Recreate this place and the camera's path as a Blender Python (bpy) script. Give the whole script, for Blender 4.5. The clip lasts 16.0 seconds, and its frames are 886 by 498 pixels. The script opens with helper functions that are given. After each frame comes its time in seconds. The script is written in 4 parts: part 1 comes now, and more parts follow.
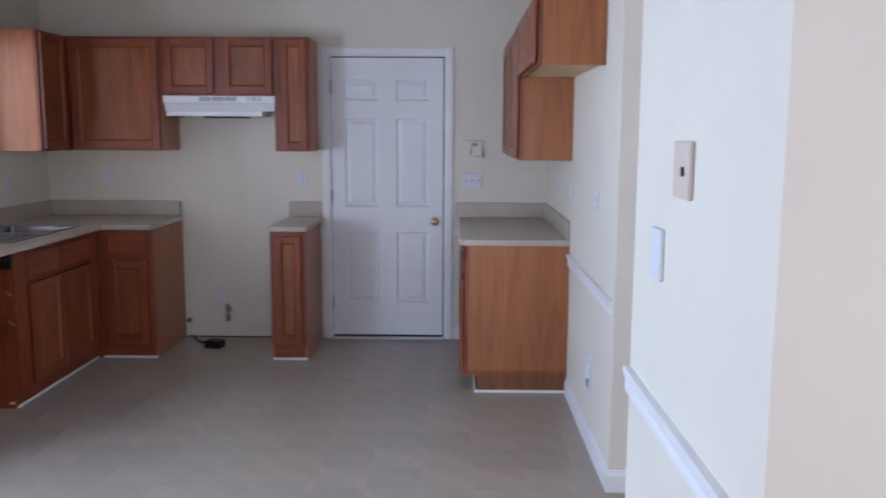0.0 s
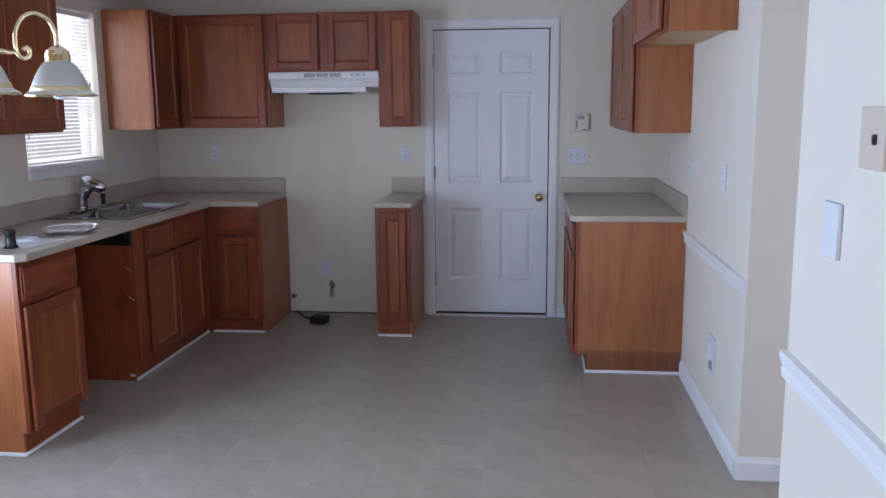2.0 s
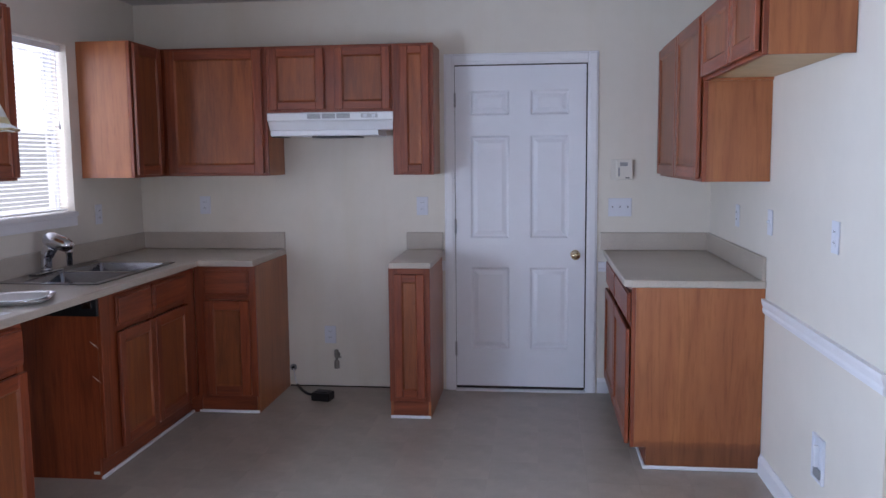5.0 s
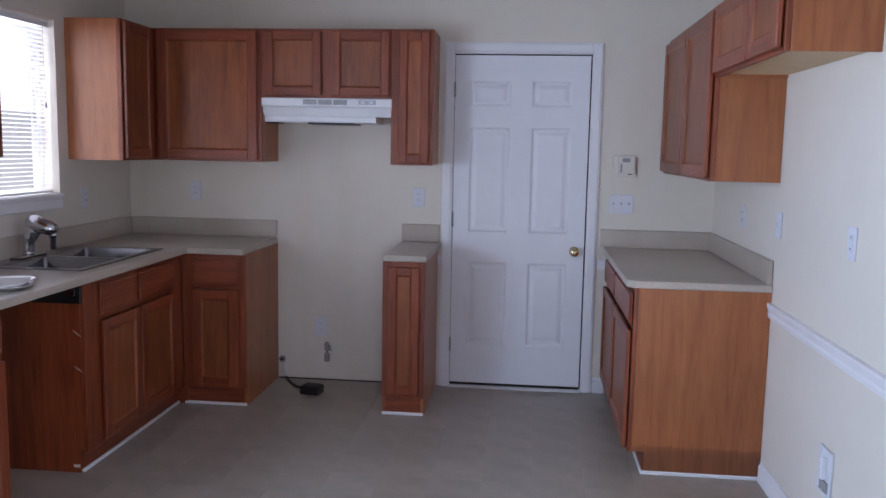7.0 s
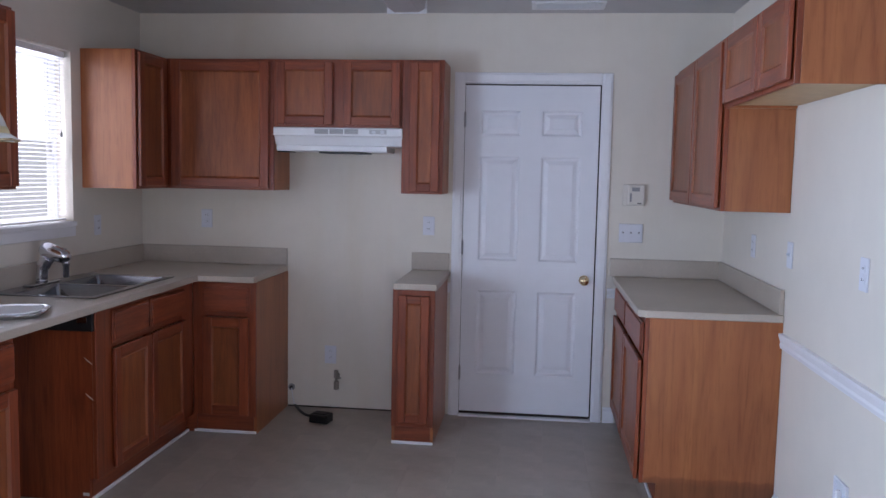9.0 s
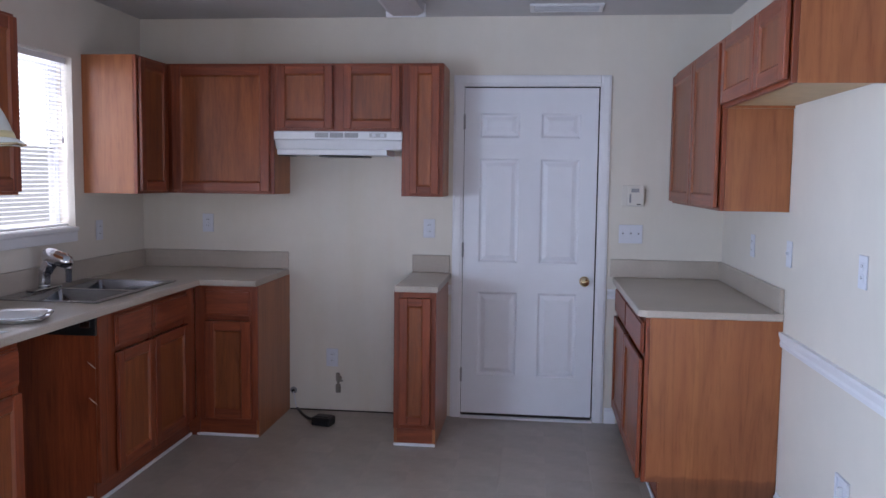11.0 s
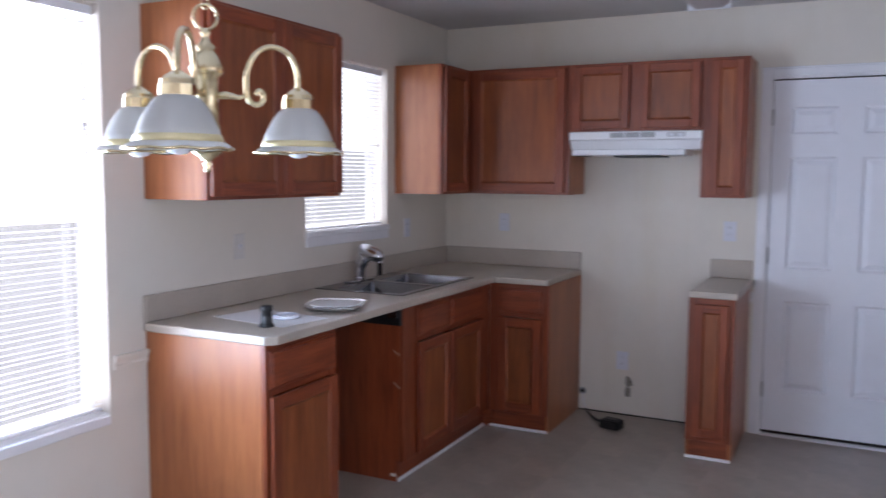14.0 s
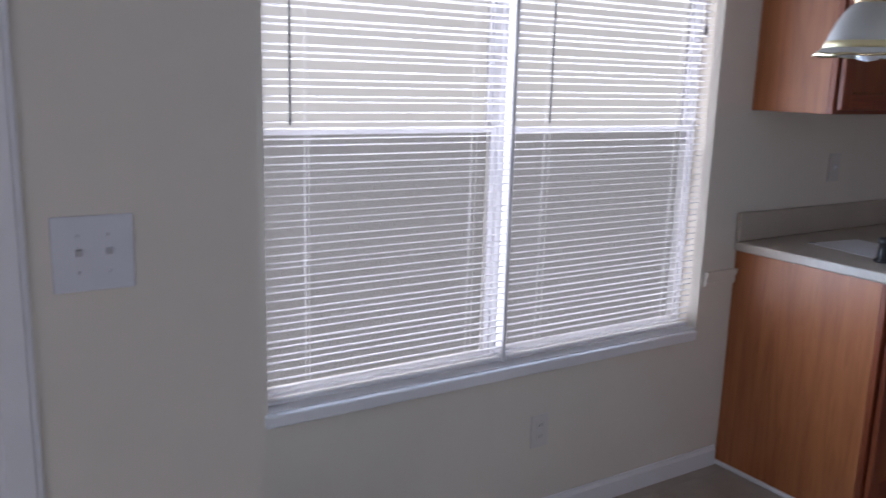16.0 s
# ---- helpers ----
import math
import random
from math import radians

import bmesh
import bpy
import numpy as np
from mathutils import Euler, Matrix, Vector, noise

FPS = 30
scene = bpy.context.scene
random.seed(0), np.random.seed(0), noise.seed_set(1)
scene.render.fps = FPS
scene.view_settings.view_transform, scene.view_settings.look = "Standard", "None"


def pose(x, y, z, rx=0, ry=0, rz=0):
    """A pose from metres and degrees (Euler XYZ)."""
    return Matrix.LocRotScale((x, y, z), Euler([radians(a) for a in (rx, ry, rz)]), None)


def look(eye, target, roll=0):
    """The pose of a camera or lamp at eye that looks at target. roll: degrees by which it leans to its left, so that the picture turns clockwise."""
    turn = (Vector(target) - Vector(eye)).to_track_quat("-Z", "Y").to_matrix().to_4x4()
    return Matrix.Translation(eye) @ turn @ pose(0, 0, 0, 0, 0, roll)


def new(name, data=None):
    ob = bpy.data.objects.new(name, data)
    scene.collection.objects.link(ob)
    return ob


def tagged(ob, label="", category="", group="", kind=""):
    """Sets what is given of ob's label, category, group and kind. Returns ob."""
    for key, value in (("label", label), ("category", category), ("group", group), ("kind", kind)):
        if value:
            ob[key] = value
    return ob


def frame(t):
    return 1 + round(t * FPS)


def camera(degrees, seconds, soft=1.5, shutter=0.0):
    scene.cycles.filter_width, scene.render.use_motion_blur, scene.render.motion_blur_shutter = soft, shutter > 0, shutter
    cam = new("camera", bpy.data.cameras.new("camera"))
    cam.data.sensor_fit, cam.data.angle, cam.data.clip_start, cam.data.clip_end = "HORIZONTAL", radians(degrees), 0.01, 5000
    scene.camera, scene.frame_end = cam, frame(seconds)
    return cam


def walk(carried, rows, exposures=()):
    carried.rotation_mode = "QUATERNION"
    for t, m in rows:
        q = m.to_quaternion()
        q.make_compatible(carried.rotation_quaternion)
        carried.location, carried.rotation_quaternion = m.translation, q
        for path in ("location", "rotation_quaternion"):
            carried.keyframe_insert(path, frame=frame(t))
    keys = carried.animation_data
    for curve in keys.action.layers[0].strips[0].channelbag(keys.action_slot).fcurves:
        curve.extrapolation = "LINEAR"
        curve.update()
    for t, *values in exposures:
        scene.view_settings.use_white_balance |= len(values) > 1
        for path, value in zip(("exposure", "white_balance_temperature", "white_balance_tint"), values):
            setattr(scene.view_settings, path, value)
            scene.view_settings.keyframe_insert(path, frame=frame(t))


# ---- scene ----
cam = camera(56.3, 16.0, shutter=0.4)
PATH = [
    (0, (0.887, -5.983, 1.508), (0.86, -4.003, 1.231), 0.3),
    (0.5, (0.857, -6.007, 1.514), (0.985, -4.025, 1.281), -0.4),
    (1, (0.819, -5.986, 1.509), (0.919, -4.001, 1.291), 0.1),
    (1.5, (0.755, -5.974, 1.507), (0.637, -3.988, 1.301), 0.0),
    (2, (0.727, -5.903, 1.495), (0.504, -3.943, 1.162), -0.5),
    (2.5, (0.718, -5.794, 1.471), (0.475, -3.825, 1.217), -0.2),
    (3, (0.724, -5.646, 1.468), (0.48, -3.684, 1.162), 2.0),
    (3.5, (0.661, -5.518, 1.474), (0.401, -3.552, 1.213), 0.2),
    (6, (0.479, -5.051, 1.478), (0.255, -3.074, 1.272), -0.5),
    (6.5, (0.464, -5.05, 1.484), (0.243, -3.072, 1.287), 0.0),
    (7, (0.456, -5.038, 1.483), (0.256, -3.063, 1.24), 1.1),
    (7.5, (0.437, -5.055, 1.487), (0.214, -3.08, 1.268), 1.3),
    (8, (0.445, -5.049, 1.488), (0.231, -3.074, 1.259), 1.3),
    (8.5, (0.436, -5.054, 1.485), (0.208, -3.079, 1.266), 1.1),
    (9, (0.443, -5.05, 1.494), (0.223, -3.071, 1.315), 1.2),
    (11.5, (0.44, -5.071, 1.485), (0.219, -3.091, 1.315), 0.7),
    (12, (0.443, -5.067, 1.48), (0.21, -3.091, 1.282), 0.8),
    (12.5, (0.441, -5.067, 1.469), (0.108, -3.102, 1.304), 0.9),
    (13, (0.443, -5.068, 1.485), (-0.051, -3.139, 1.303), 0.9),
    (13.5, (0.445, -5.069, 1.483), (-0.227, -3.195, 1.292), 0.5),
    (14, (0.453, -5.06, 1.501), (-0.439, -3.279, 1.32), 0.4),
    (14.5, (0.45, -5.048, 1.484), (-0.762, -3.47, 1.281), 1.3),
    (15, (0.361, -5.065, 1.468), (-1.055, -3.684, 1.172), 2.0),
    (15.5, (0.114, -5.191, 1.484), (-1.481, -4.026, 1.173), -0.7),
    (16, (-0.06, -5.276, 1.48), (-1.711, -4.221, 1.074), 1.6),
]
EXPOSURES = [
    (0.0, 0.30, 6600, 9), (1.0, 0.18, 6600, 9), (1.5, 0.14, 6560, 9), (2.0, 0.18, 6520, 9), (3.5, 0.36, 6480, 11), (6.0, 0.31, 6400, 11), (12.0, 0.31, 6400, 11),
    (13.5, 0.42, 6450, 11), (14.0, 0.45, 6480, 11), (14.5, 0.25, 6500, 11), (15.0, 0.0, 6600, 11), (15.5, -0.48, 6500, 11), (16.0, -1.03, 6700, 11)]
walk(cam, [(t, look(eye, target, roll)) for t, eye, target, roll in PATH], EXPOSURES)
SKY = 0.05
OUTSIDE = 0.88
LIGHT = (0.78, 0.81, 1.0)
WINDOW_LIGHT = (0.455, 0.665, 1.0)
DINETTE_W, KITCHEN_W, LIVING_W, HALL_W = 48, 6, 26, 24
BLINDS_W, SOUTH_W = 46, 38
BLINDS_LIGHT = (0.80, 0.84, 1.0)
TILT = radians(9)

# ---------------------------------------------------------------- light
world = bpy.data.worlds.new("sky")
scene.world = world
world.use_nodes = True
wn = world.node_tree
sky = wn.nodes.new("ShaderNodeTexSky")
sky.sky_type = "NISHITA"
sky.sun_disc = False
sky.sun_elevation, sky.sun_rotation = radians(62), radians(244.5)
wn.links.new(sky.outputs[0], wn.nodes["Background"].inputs[0])
wn.nodes["Background"].inputs[1].default_value = SKY

sun = new("sun", bpy.data.lights.new("sun", "SUN"))
sun.data.energy, sun.data.angle, sun.data.color = 5.0, radians(0.6), (1.0, 0.97, 0.94)
sun.matrix_world = look((-4.2, -2.0, 8.75), (0, 0, 0))


def window_lamp(name, centre, target, wide, high, watts, color=LIGHT):
    ob = new(name, bpy.data.lights.new(name, "AREA"))
    ob.data.shape, ob.data.size, ob.data.size_y, ob.data.energy, ob.data.color = "RECTANGLE", wide, high, watts, color
    ob.matrix_world = look(centre, target)
    return ob


window_lamp("skylight_dinette", (-2.072, -3.85, 1.08), (0, -3.85, 1.08), 1.30, 0.90, DINETTE_W, WINDOW_LIGHT).data.spread = radians(156)
window_lamp("skylight_kitchen", (-2.132, -1.205, 1.655), (0, -1.205, 1.655), 0.79, 0.88, KITCHEN_W, BLINDS_LIGHT)
window_lamp("skylight_blinds", (-2.132, -3.70, 1.36), (0, -3.70, 1.36), 1.62, 1.46, BLINDS_W, BLINDS_LIGHT)
# the next three are added fill lamps, set behind made-up windows out of view
window_lamp("skylight_living", (3.80, -5.52, 1.45), (0, -5.52, 1.3), 1.0, 1.4, LIVING_W)
window_lamp("skylight_south", (1.3, -8.30, 1.15), (1.3, 0, 1.15), 1.1, 1.2, SOUTH_W)
window_lamp("skylight_hall", (3.78, -3.70, 1.4), (0, -3.70, 1.3), 1.2, 1.4, HALL_W)


# ---------------------------------------------------------------- materials
def material(name, rough=0.5, metal=0.0, coat=0.0):
    m = bpy.data.materials.new(name)
    m.use_nodes = True
    n, l = m.node_tree.nodes, m.node_tree.links
    b = n["Principled BSDF"]
    b.inputs["Roughness"].default_value, b.inputs["Metallic"].default_value = rough, metal
    b.inputs["Coat Weight"].default_value = coat
    return m, n, l, b


def mapped(n, l, scale, which="Object"):
    co, mp = n.new("ShaderNodeTexCoord"), n.new("ShaderNodeMapping")
    l.new(co.outputs[which], mp.inputs[0])
    mp.inputs["Scale"].default_value = scale
    return mp.outputs[0]


def noise_tex(n, l, vec, scale, detail=4.0, rough=0.55, distort=0.0):
    t = n.new("ShaderNodeTexNoise")
    t.inputs["Scale"].default_value, t.inputs["Detail"].default_value = scale, detail
    t.inputs["Roughness"].default_value, t.inputs["Distortion"].default_value = rough, distort
    l.new(vec, t.inputs["Vector"])
    return t.outputs["Fac"]


def ramp(n, l, fac, stops):
    r = n.new("ShaderNodeValToRGB")
    while len(r.color_ramp.elements) < len(stops):
        r.color_ramp.elements.new(0.5)
    for e, (p, c) in zip(r.color_ramp.elements, stops):
        e.position, e.color = p, (*c, 1)
    l.new(fac, r.inputs[0])
    return r.outputs[0]


def mix(n, l, fac, a, b, mode="MIX"):
    x = n.new("ShaderNodeMix")
    x.data_type, x.blend_type = "RGBA", mode
    for sock, v in ((x.inputs[0], fac), (x.inputs[6], a), (x.inputs[7], b)):
        if isinstance(v, (int, float)):
            sock.default_value = v
        elif isinstance(v, tuple):
            sock.default_value = (*v, 1)
        else:
            l.new(v, sock)
    return x.outputs[2]


def bump(n, l, b, height, strength, distance=0.002):
    k = n.new("ShaderNodeBump")
    k.inputs["Strength"].default_value, k.inputs["Distance"].default_value = strength, distance
    l.new(height, k.inputs["Height"])
    l.new(k.outputs[0], b.inputs["Normal"])


def painted(name, color, rough=0.55, stain=0.10, relief=0.12, grain=220.0, streaks=0.0):
    """Paint with a fine roller texture and faint large smudges."""
    m, n, l, b = material(name, rough)
    v = mapped(n, l, (1, 1, 1))
    big = noise_tex(n, l, v, 1.6, 5.0, 0.6)
    mid = noise_tex(n, l, v, 9.0, 4.0, 0.6)
    dark = tuple(c * (1 - stain) for c in color)
    c = ramp(n, l, big, [(0.3, dark), (0.62, color)])
    c = mix(n, l, 0.35, c, ramp(n, l, mid, [(0.35, dark), (0.6, color)]))
    if streaks:
        run = noise_tex(n, l, mapped(n, l, (4, 4, 0.6)), 1.0, 4.0, 0.6)
        c = mix(n, l, streaks, c, ramp(n, l, run, [(0.48, (1, 1, 1)), (0.72, (0.86, 0.80, 0.66))]), "MULTIPLY")
    l.new(c, b.inputs["Base Color"])
    bump(n, l, b, noise_tex(n, l, v, grain, 3.0), relief, 0.001)
    return m


def oak(name, scale, dark, light, rough=0.36):
    """Honey oak: streaks, open pores and slow changes of tone; grain runs along the axis of small scale."""
    m, n, l, b = material(name, rough, coat=0.12)
    b.inputs["Coat Roughness"].default_value = 0.3
    info = n.new("ShaderNodeObjectInfo")
    off = n.new("ShaderNodeVectorMath")
    off.operation = "MULTIPLY_ADD"
    co = n.new("ShaderNodeTexCoord")
    comb = n.new("ShaderNodeCombineXYZ")
    for k in range(3):
        l.new(info.outputs["Random"], comb.inputs[k])
    l.new(comb.outputs[0], off.inputs[0])
    off.inputs[1].default_value = (7.3, 5.1, 3.7)
    l.new(co.outputs["Object"], off.inputs[2])
    mp = n.new("ShaderNodeMapping")
    mp.inputs["Scale"].default_value = scale
    l.new(off.outputs[0], mp.inputs[0])
    v = mp.outputs[0]
    streak = noise_tex(n, l, v, 3.0, 6.0, 0.62, 0.6)
    fine = noise_tex(n, l, v, 14.0, 4.0, 0.7, 0.2)
    slow = noise_tex(n, l, off.outputs[0], 2.3, 3.0)
    mid = tuple((a + c) / 2 for a, c in zip(dark, light))
    c = ramp(n, l, streak, [(0.30, dark), (0.5, mid), (0.70, light)])
    pore = ramp(n, l, fine, [(0.36, (0.66, 0.60, 0.56)), (0.50, (1, 1, 1))])
    c = mix(n, l, 0.45, c, pore, "MULTIPLY")
    # arched growth rings, as in sawn veneer
    rings = n.new("ShaderNodeMapping")
    rings.inputs["Scale"].default_value = [2.6 if k > 1.5 else 0.16 for k in scale]
    l.new(off.outputs[0], rings.inputs[0])
    times = n.new("ShaderNodeMath")
    times.operation, times.inputs[1].default_value = "MULTIPLY", 17.0
    l.new(noise_tex(n, l, rings.outputs[0], 2.4, 1.5, 0.4, 0.25), times.inputs[0])
    fold = n.new("ShaderNodeMath")
    fold.operation, fold.inputs[1].default_value = "PINGPONG", 1.0
    l.new(times.outputs[0], fold.inputs[0])
    arch = ramp(n, l, fold.outputs[0], [(0.0, (0.70, 0.64, 0.58)), (0.32, (0.97, 0.96, 0.95)), (1.0, (1.06, 1.06, 1.06))])
    c = mix(n, l, 0.42, c, arch, "MULTIPLY")
    tone = ramp(n, l, slow, [(0.3, (0.86, 0.82, 0.80)), (0.7, (1.08, 1.08, 1.08))])
    c = mix(n, l, 0.8, c, tone, "MULTIPLY")
    hsv = n.new("ShaderNodeHueSaturation")
    val = n.new("ShaderNodeMapRange")
    val.inputs["To Min"].default_value, val.inputs["To Max"].default_value = 0.88, 1.10
    l.new(info.outputs["Random"], val.inputs["Value"])
    l.new(val.outputs[0], hsv.inputs["Value"])
    l.new(c, hsv.inputs["Color"])
    l.new(hsv.outputs[0], b.inputs["Base Color"])
    bump(n, l, b, fine, 0.10, 0.001)
    return m


def laminate(name, color, rough, speck=0.18):
    m, n, l, b = material(name, rough)
    v = mapped(n, l, (1, 1, 1))
    dark = tuple(c * (1 - speck) for c in color)
    c = ramp(n, l, noise_tex(n, l, v, 330.0, 3.0, 0.7), [(0.42, dark), (0.56, color)])
    wear = ramp(n, l, noise_tex(n, l, v, 3.0, 5.0), [(0.3, (0.88, 0.87, 0.86)), (0.65, (1.03, 1.03, 1.03))])
    l.new(mix(n, l, 1.0, c, wear, "MULTIPLY"), b.inputs["Base Color"])
    return m


def plain(name, color, rough=0.45, metal=0.0, vary=0.08, scale=24.0):
    m, n, l, b = material(name, rough, metal)
    v = mapped(n, l, (1, 1, 1))
    c = ramp(n, l, noise_tex(n, l, v, scale, 4.0), [(0.3, tuple(x * (1 - vary) for x in color)), (0.7, color)])
    l.new(c, b.inputs["Base Color"])
    return m


WALL = painted("cream_wall_paint", (0.73, 0.68, 0.61), 0.6, 0.05)
WALL_N = painted("cream_wall_paint_stained", (0.73, 0.68, 0.605), 0.6, 0.06, streaks=0.25)
CEIL = painted("ceiling_texture_paint", (0.60, 0.59, 0.60), 0.8, 0.08, 0.6, 90.0)
WHITE = painted("white_trim_paint", (0.80, 0.80, 0.83), 0.38, 0.06, 0.05, 120.0)
DOORPAINT = painted("white_door_paint", (0.78, 0.79, 0.84), 0.42, 0.05, 0.08, 60.0)
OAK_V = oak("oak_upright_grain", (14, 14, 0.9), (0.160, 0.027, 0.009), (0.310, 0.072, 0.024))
OAK_H = oak("oak_level_grain", (1.3, 1.3, 18), (0.155, 0.026, 0.009), (0.300, 0.069, 0.023))
OAK_PANEL = oak("oak_panel_grain", (8, 8, 0.9), (0.178, 0.041, 0.012), (0.332, 0.096, 0.028))
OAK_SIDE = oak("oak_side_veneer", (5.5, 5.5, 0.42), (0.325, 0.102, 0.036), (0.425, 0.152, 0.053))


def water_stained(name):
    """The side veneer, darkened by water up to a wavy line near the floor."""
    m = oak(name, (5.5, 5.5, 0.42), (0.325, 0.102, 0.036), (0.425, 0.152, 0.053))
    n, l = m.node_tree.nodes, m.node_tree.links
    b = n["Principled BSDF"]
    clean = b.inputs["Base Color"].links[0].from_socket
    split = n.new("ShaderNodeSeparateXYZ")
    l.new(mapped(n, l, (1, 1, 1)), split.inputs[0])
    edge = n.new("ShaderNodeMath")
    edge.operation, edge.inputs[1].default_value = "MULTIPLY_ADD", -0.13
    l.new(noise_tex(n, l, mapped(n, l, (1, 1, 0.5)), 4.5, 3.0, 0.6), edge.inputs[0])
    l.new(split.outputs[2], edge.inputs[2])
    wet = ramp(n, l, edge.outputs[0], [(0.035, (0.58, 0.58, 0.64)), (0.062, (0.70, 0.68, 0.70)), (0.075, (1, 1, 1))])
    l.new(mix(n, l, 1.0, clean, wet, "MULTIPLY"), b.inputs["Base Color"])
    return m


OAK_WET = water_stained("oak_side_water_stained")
RAW = plain("raw_cabinet_board", (0.62, 0.45, 0.27), 0.6, 0, 0.12, 14)
TOP = laminate("beige_laminate", (0.51, 0.445, 0.38), 0.28)
EDGE = laminate("laminate_edge", (0.62, 0.58, 0.51), 0.36, 0.08)
SUB = plain("subfloor_joint", (0.40, 0.355, 0.30), 0.5)
PLATE = plain("white_plastic", (0.69, 0.70, 0.76), 0.35, 0, 0.03)
BEIGE = plain("beige_plastic", (0.60, 0.50, 0.44), 0.5, 0, 0.05)
BLACK = plain("black_plastic", (0.010, 0.010, 0.011), 0.4, 0, 0.3)
DARK = plain("dark_gap", (0.03, 0.025, 0.022), 0.9)
DULL = plain("dull_plastic", (0.50, 0.50, 0.53), 0.45)
# plate plastic dulled in colour to carry shade on the backlit west wall
MUTED = plain("muted_plastic", (0.66, 0.63, 0.60), 0.4, 0, 0.03)
TARNISH = plain("tarnished_pipe", (0.36, 0.33, 0.29), 0.5, 0.4, 0.3, 90)
GREY = plain("grey_plastic", (0.28, 0.28, 0.29), 0.45)
CHROME = plain("chrome", (0.62, 0.62, 0.65), 0.10, 1.0, 0.04)
STEEL = plain("brushed_steel", (0.27, 0.27, 0.29), 0.20, 1.0, 0.15, 60)
BRASS = plain("polished_brass", (0.74, 0.61, 0.39), 0.13, 1.0, 0.12)
ENAMEL = plain("white_enamel", (0.80, 0.81, 0.84), 0.28, 0, 0.03)


def slat_vinyl():
    m, n, l, b = material("white_vinyl_slat", 0.4)
    c = ramp(n, l, noise_tex(n, l, mapped(n, l, (1, 1, 1)), 20.0, 3.0), [(0.3, (0.86, 0.86, 0.88)), (0.7, (0.90, 0.90, 0.92))])
    l.new(c, b.inputs["Base Color"])
    tr, ms = n.new("ShaderNodeBsdfTranslucent"), n.new("ShaderNodeMixShader")
    tr.inputs[0].default_value = (0.9, 0.9, 0.92, 1)
    ms.inputs[0].default_value = 0.5
    l.new(b.outputs[0], ms.inputs[1])
    l.new(tr.outputs[0], ms.inputs[2])
    l.new(ms.outputs[0], n["Material Output"].inputs[0])
    return m


SLAT = slat_vinyl()
# gloss white for the bright window mirrored in the tray
GLINT = plain("white_glint", (0.86, 0.86, 0.88), 0.12, 0, 0.02)
SHEET = plain("flat_white", (0.82, 0.82, 0.85), 0.7, 0, 0.03)


def shade_glass():
    m, n, l, b = material("frosted_shade_glass", 0.35)
    b.inputs["Base Color"].default_value = (0.60, 0.585, 0.56, 1)
    tr = n.new("ShaderNodeBsdfTranslucent")
    tr.inputs[0].default_value = (0.70, 0.67, 0.63, 1)
    ms = n.new("ShaderNodeMixShader")
    ms.inputs[0].default_value = 0.4
    l.new(b.outputs[0], ms.inputs[1])
    l.new(tr.outputs[0], ms.inputs[2])
    l.new(ms.outputs[0], n["Material Output"].inputs[0])
    bump(n, l, b, noise_tex(n, l, mapped(n, l, (1, 1, 0.2)), 160.0, 2.0), 0.2, 0.001)
    return m


def glass_pane():
    m, n, l, b = material("window_glass", 0.02)
    b.inputs["Transmission Weight"].default_value, b.inputs["IOR"].default_value = 1.0, 1.02
    b.inputs["Base Color"].default_value = (0.97, 0.98, 0.98, 1)
    return m


def screen_mesh():
    m, n, l, b = material("insect_screen", 0.8)
    b.inputs["Base Color"].default_value = (0.10, 0.10, 0.11, 1)
    tr = n.new("ShaderNodeBsdfTransparent")
    ms = n.new("ShaderNodeMixShader")
    ms.inputs[0].default_value = 0.36
    l.new(tr.outputs[0], ms.inputs[1])
    l.new(b.outputs[0], ms.inputs[2])
    l.new(ms.outputs[0], n["Material Output"].inputs[0])
    return m


def vinyl_tile():
    m, n, l, b = material("vinyl_tile", 0.36)
    info = n.new("ShaderNodeObjectInfo")
    v = mapped(n, l, (1, 1, 1))
    c = ramp(n, l, noise_tex(n, l, v, 7.0, 6.0, 0.62, 0.4), [(0.3, (0.345, 0.296, 0.248)), (0.7, (0.43, 0.374, 0.318))])
    fine = noise_tex(n, l, v, 160.0, 3.0, 0.7)
    c = mix(n, l, 0.5, c, ramp(n, l, fine, [(0.36, (0.82, 0.81, 0.80)), (0.6, (1.05, 1.05, 1.05))]), "MULTIPLY")
    hsv = n.new("ShaderNodeHueSaturation")
    val = n.new("ShaderNodeMapRange")
    val.inputs["To Min"].default_value, val.inputs["To Max"].default_value = 0.95, 1.05
    l.new(info.outputs["Random"], val.inputs["Value"])
    l.new(val.outputs[0], hsv.inputs["Value"])
    l.new(c, hsv.inputs["Color"])
    l.new(hsv.outputs[0], b.inputs["Base Color"])
    rr = n.new("ShaderNodeMapRange")
    rr.inputs["To Min"].default_value, rr.inputs["To Max"].default_value = 0.24, 0.42
    l.new(noise_tex(n, l, v, 4.0, 5.0), rr.inputs["Value"])
    l.new(rr.outputs[0], b.inputs["Roughness"])
    bump(n, l, b, noise_tex(n, l, v, 60.0, 3.0), 0.06, 0.001)
    return m


SHADE, PANE, SCREEN, TILE = shade_glass(), glass_pane(), screen_mesh(), vinyl_tile()
LAWN = plain("grey_concrete_drive", (0.26, 0.255, 0.26), 0.9, 0, 0.12, 3)


def haze():
    m, n, l, b = material("overcast_distance", 1.0)
    b.inputs["Base Color"].default_value = (0.7, 0.7, 0.72, 1)
    b.inputs["Emission Color"].default_value = (0.97, 0.955, 1.0, 1)
    b.inputs["Emission Strength"].default_value = OUTSIDE
    return m


HAZE = haze()


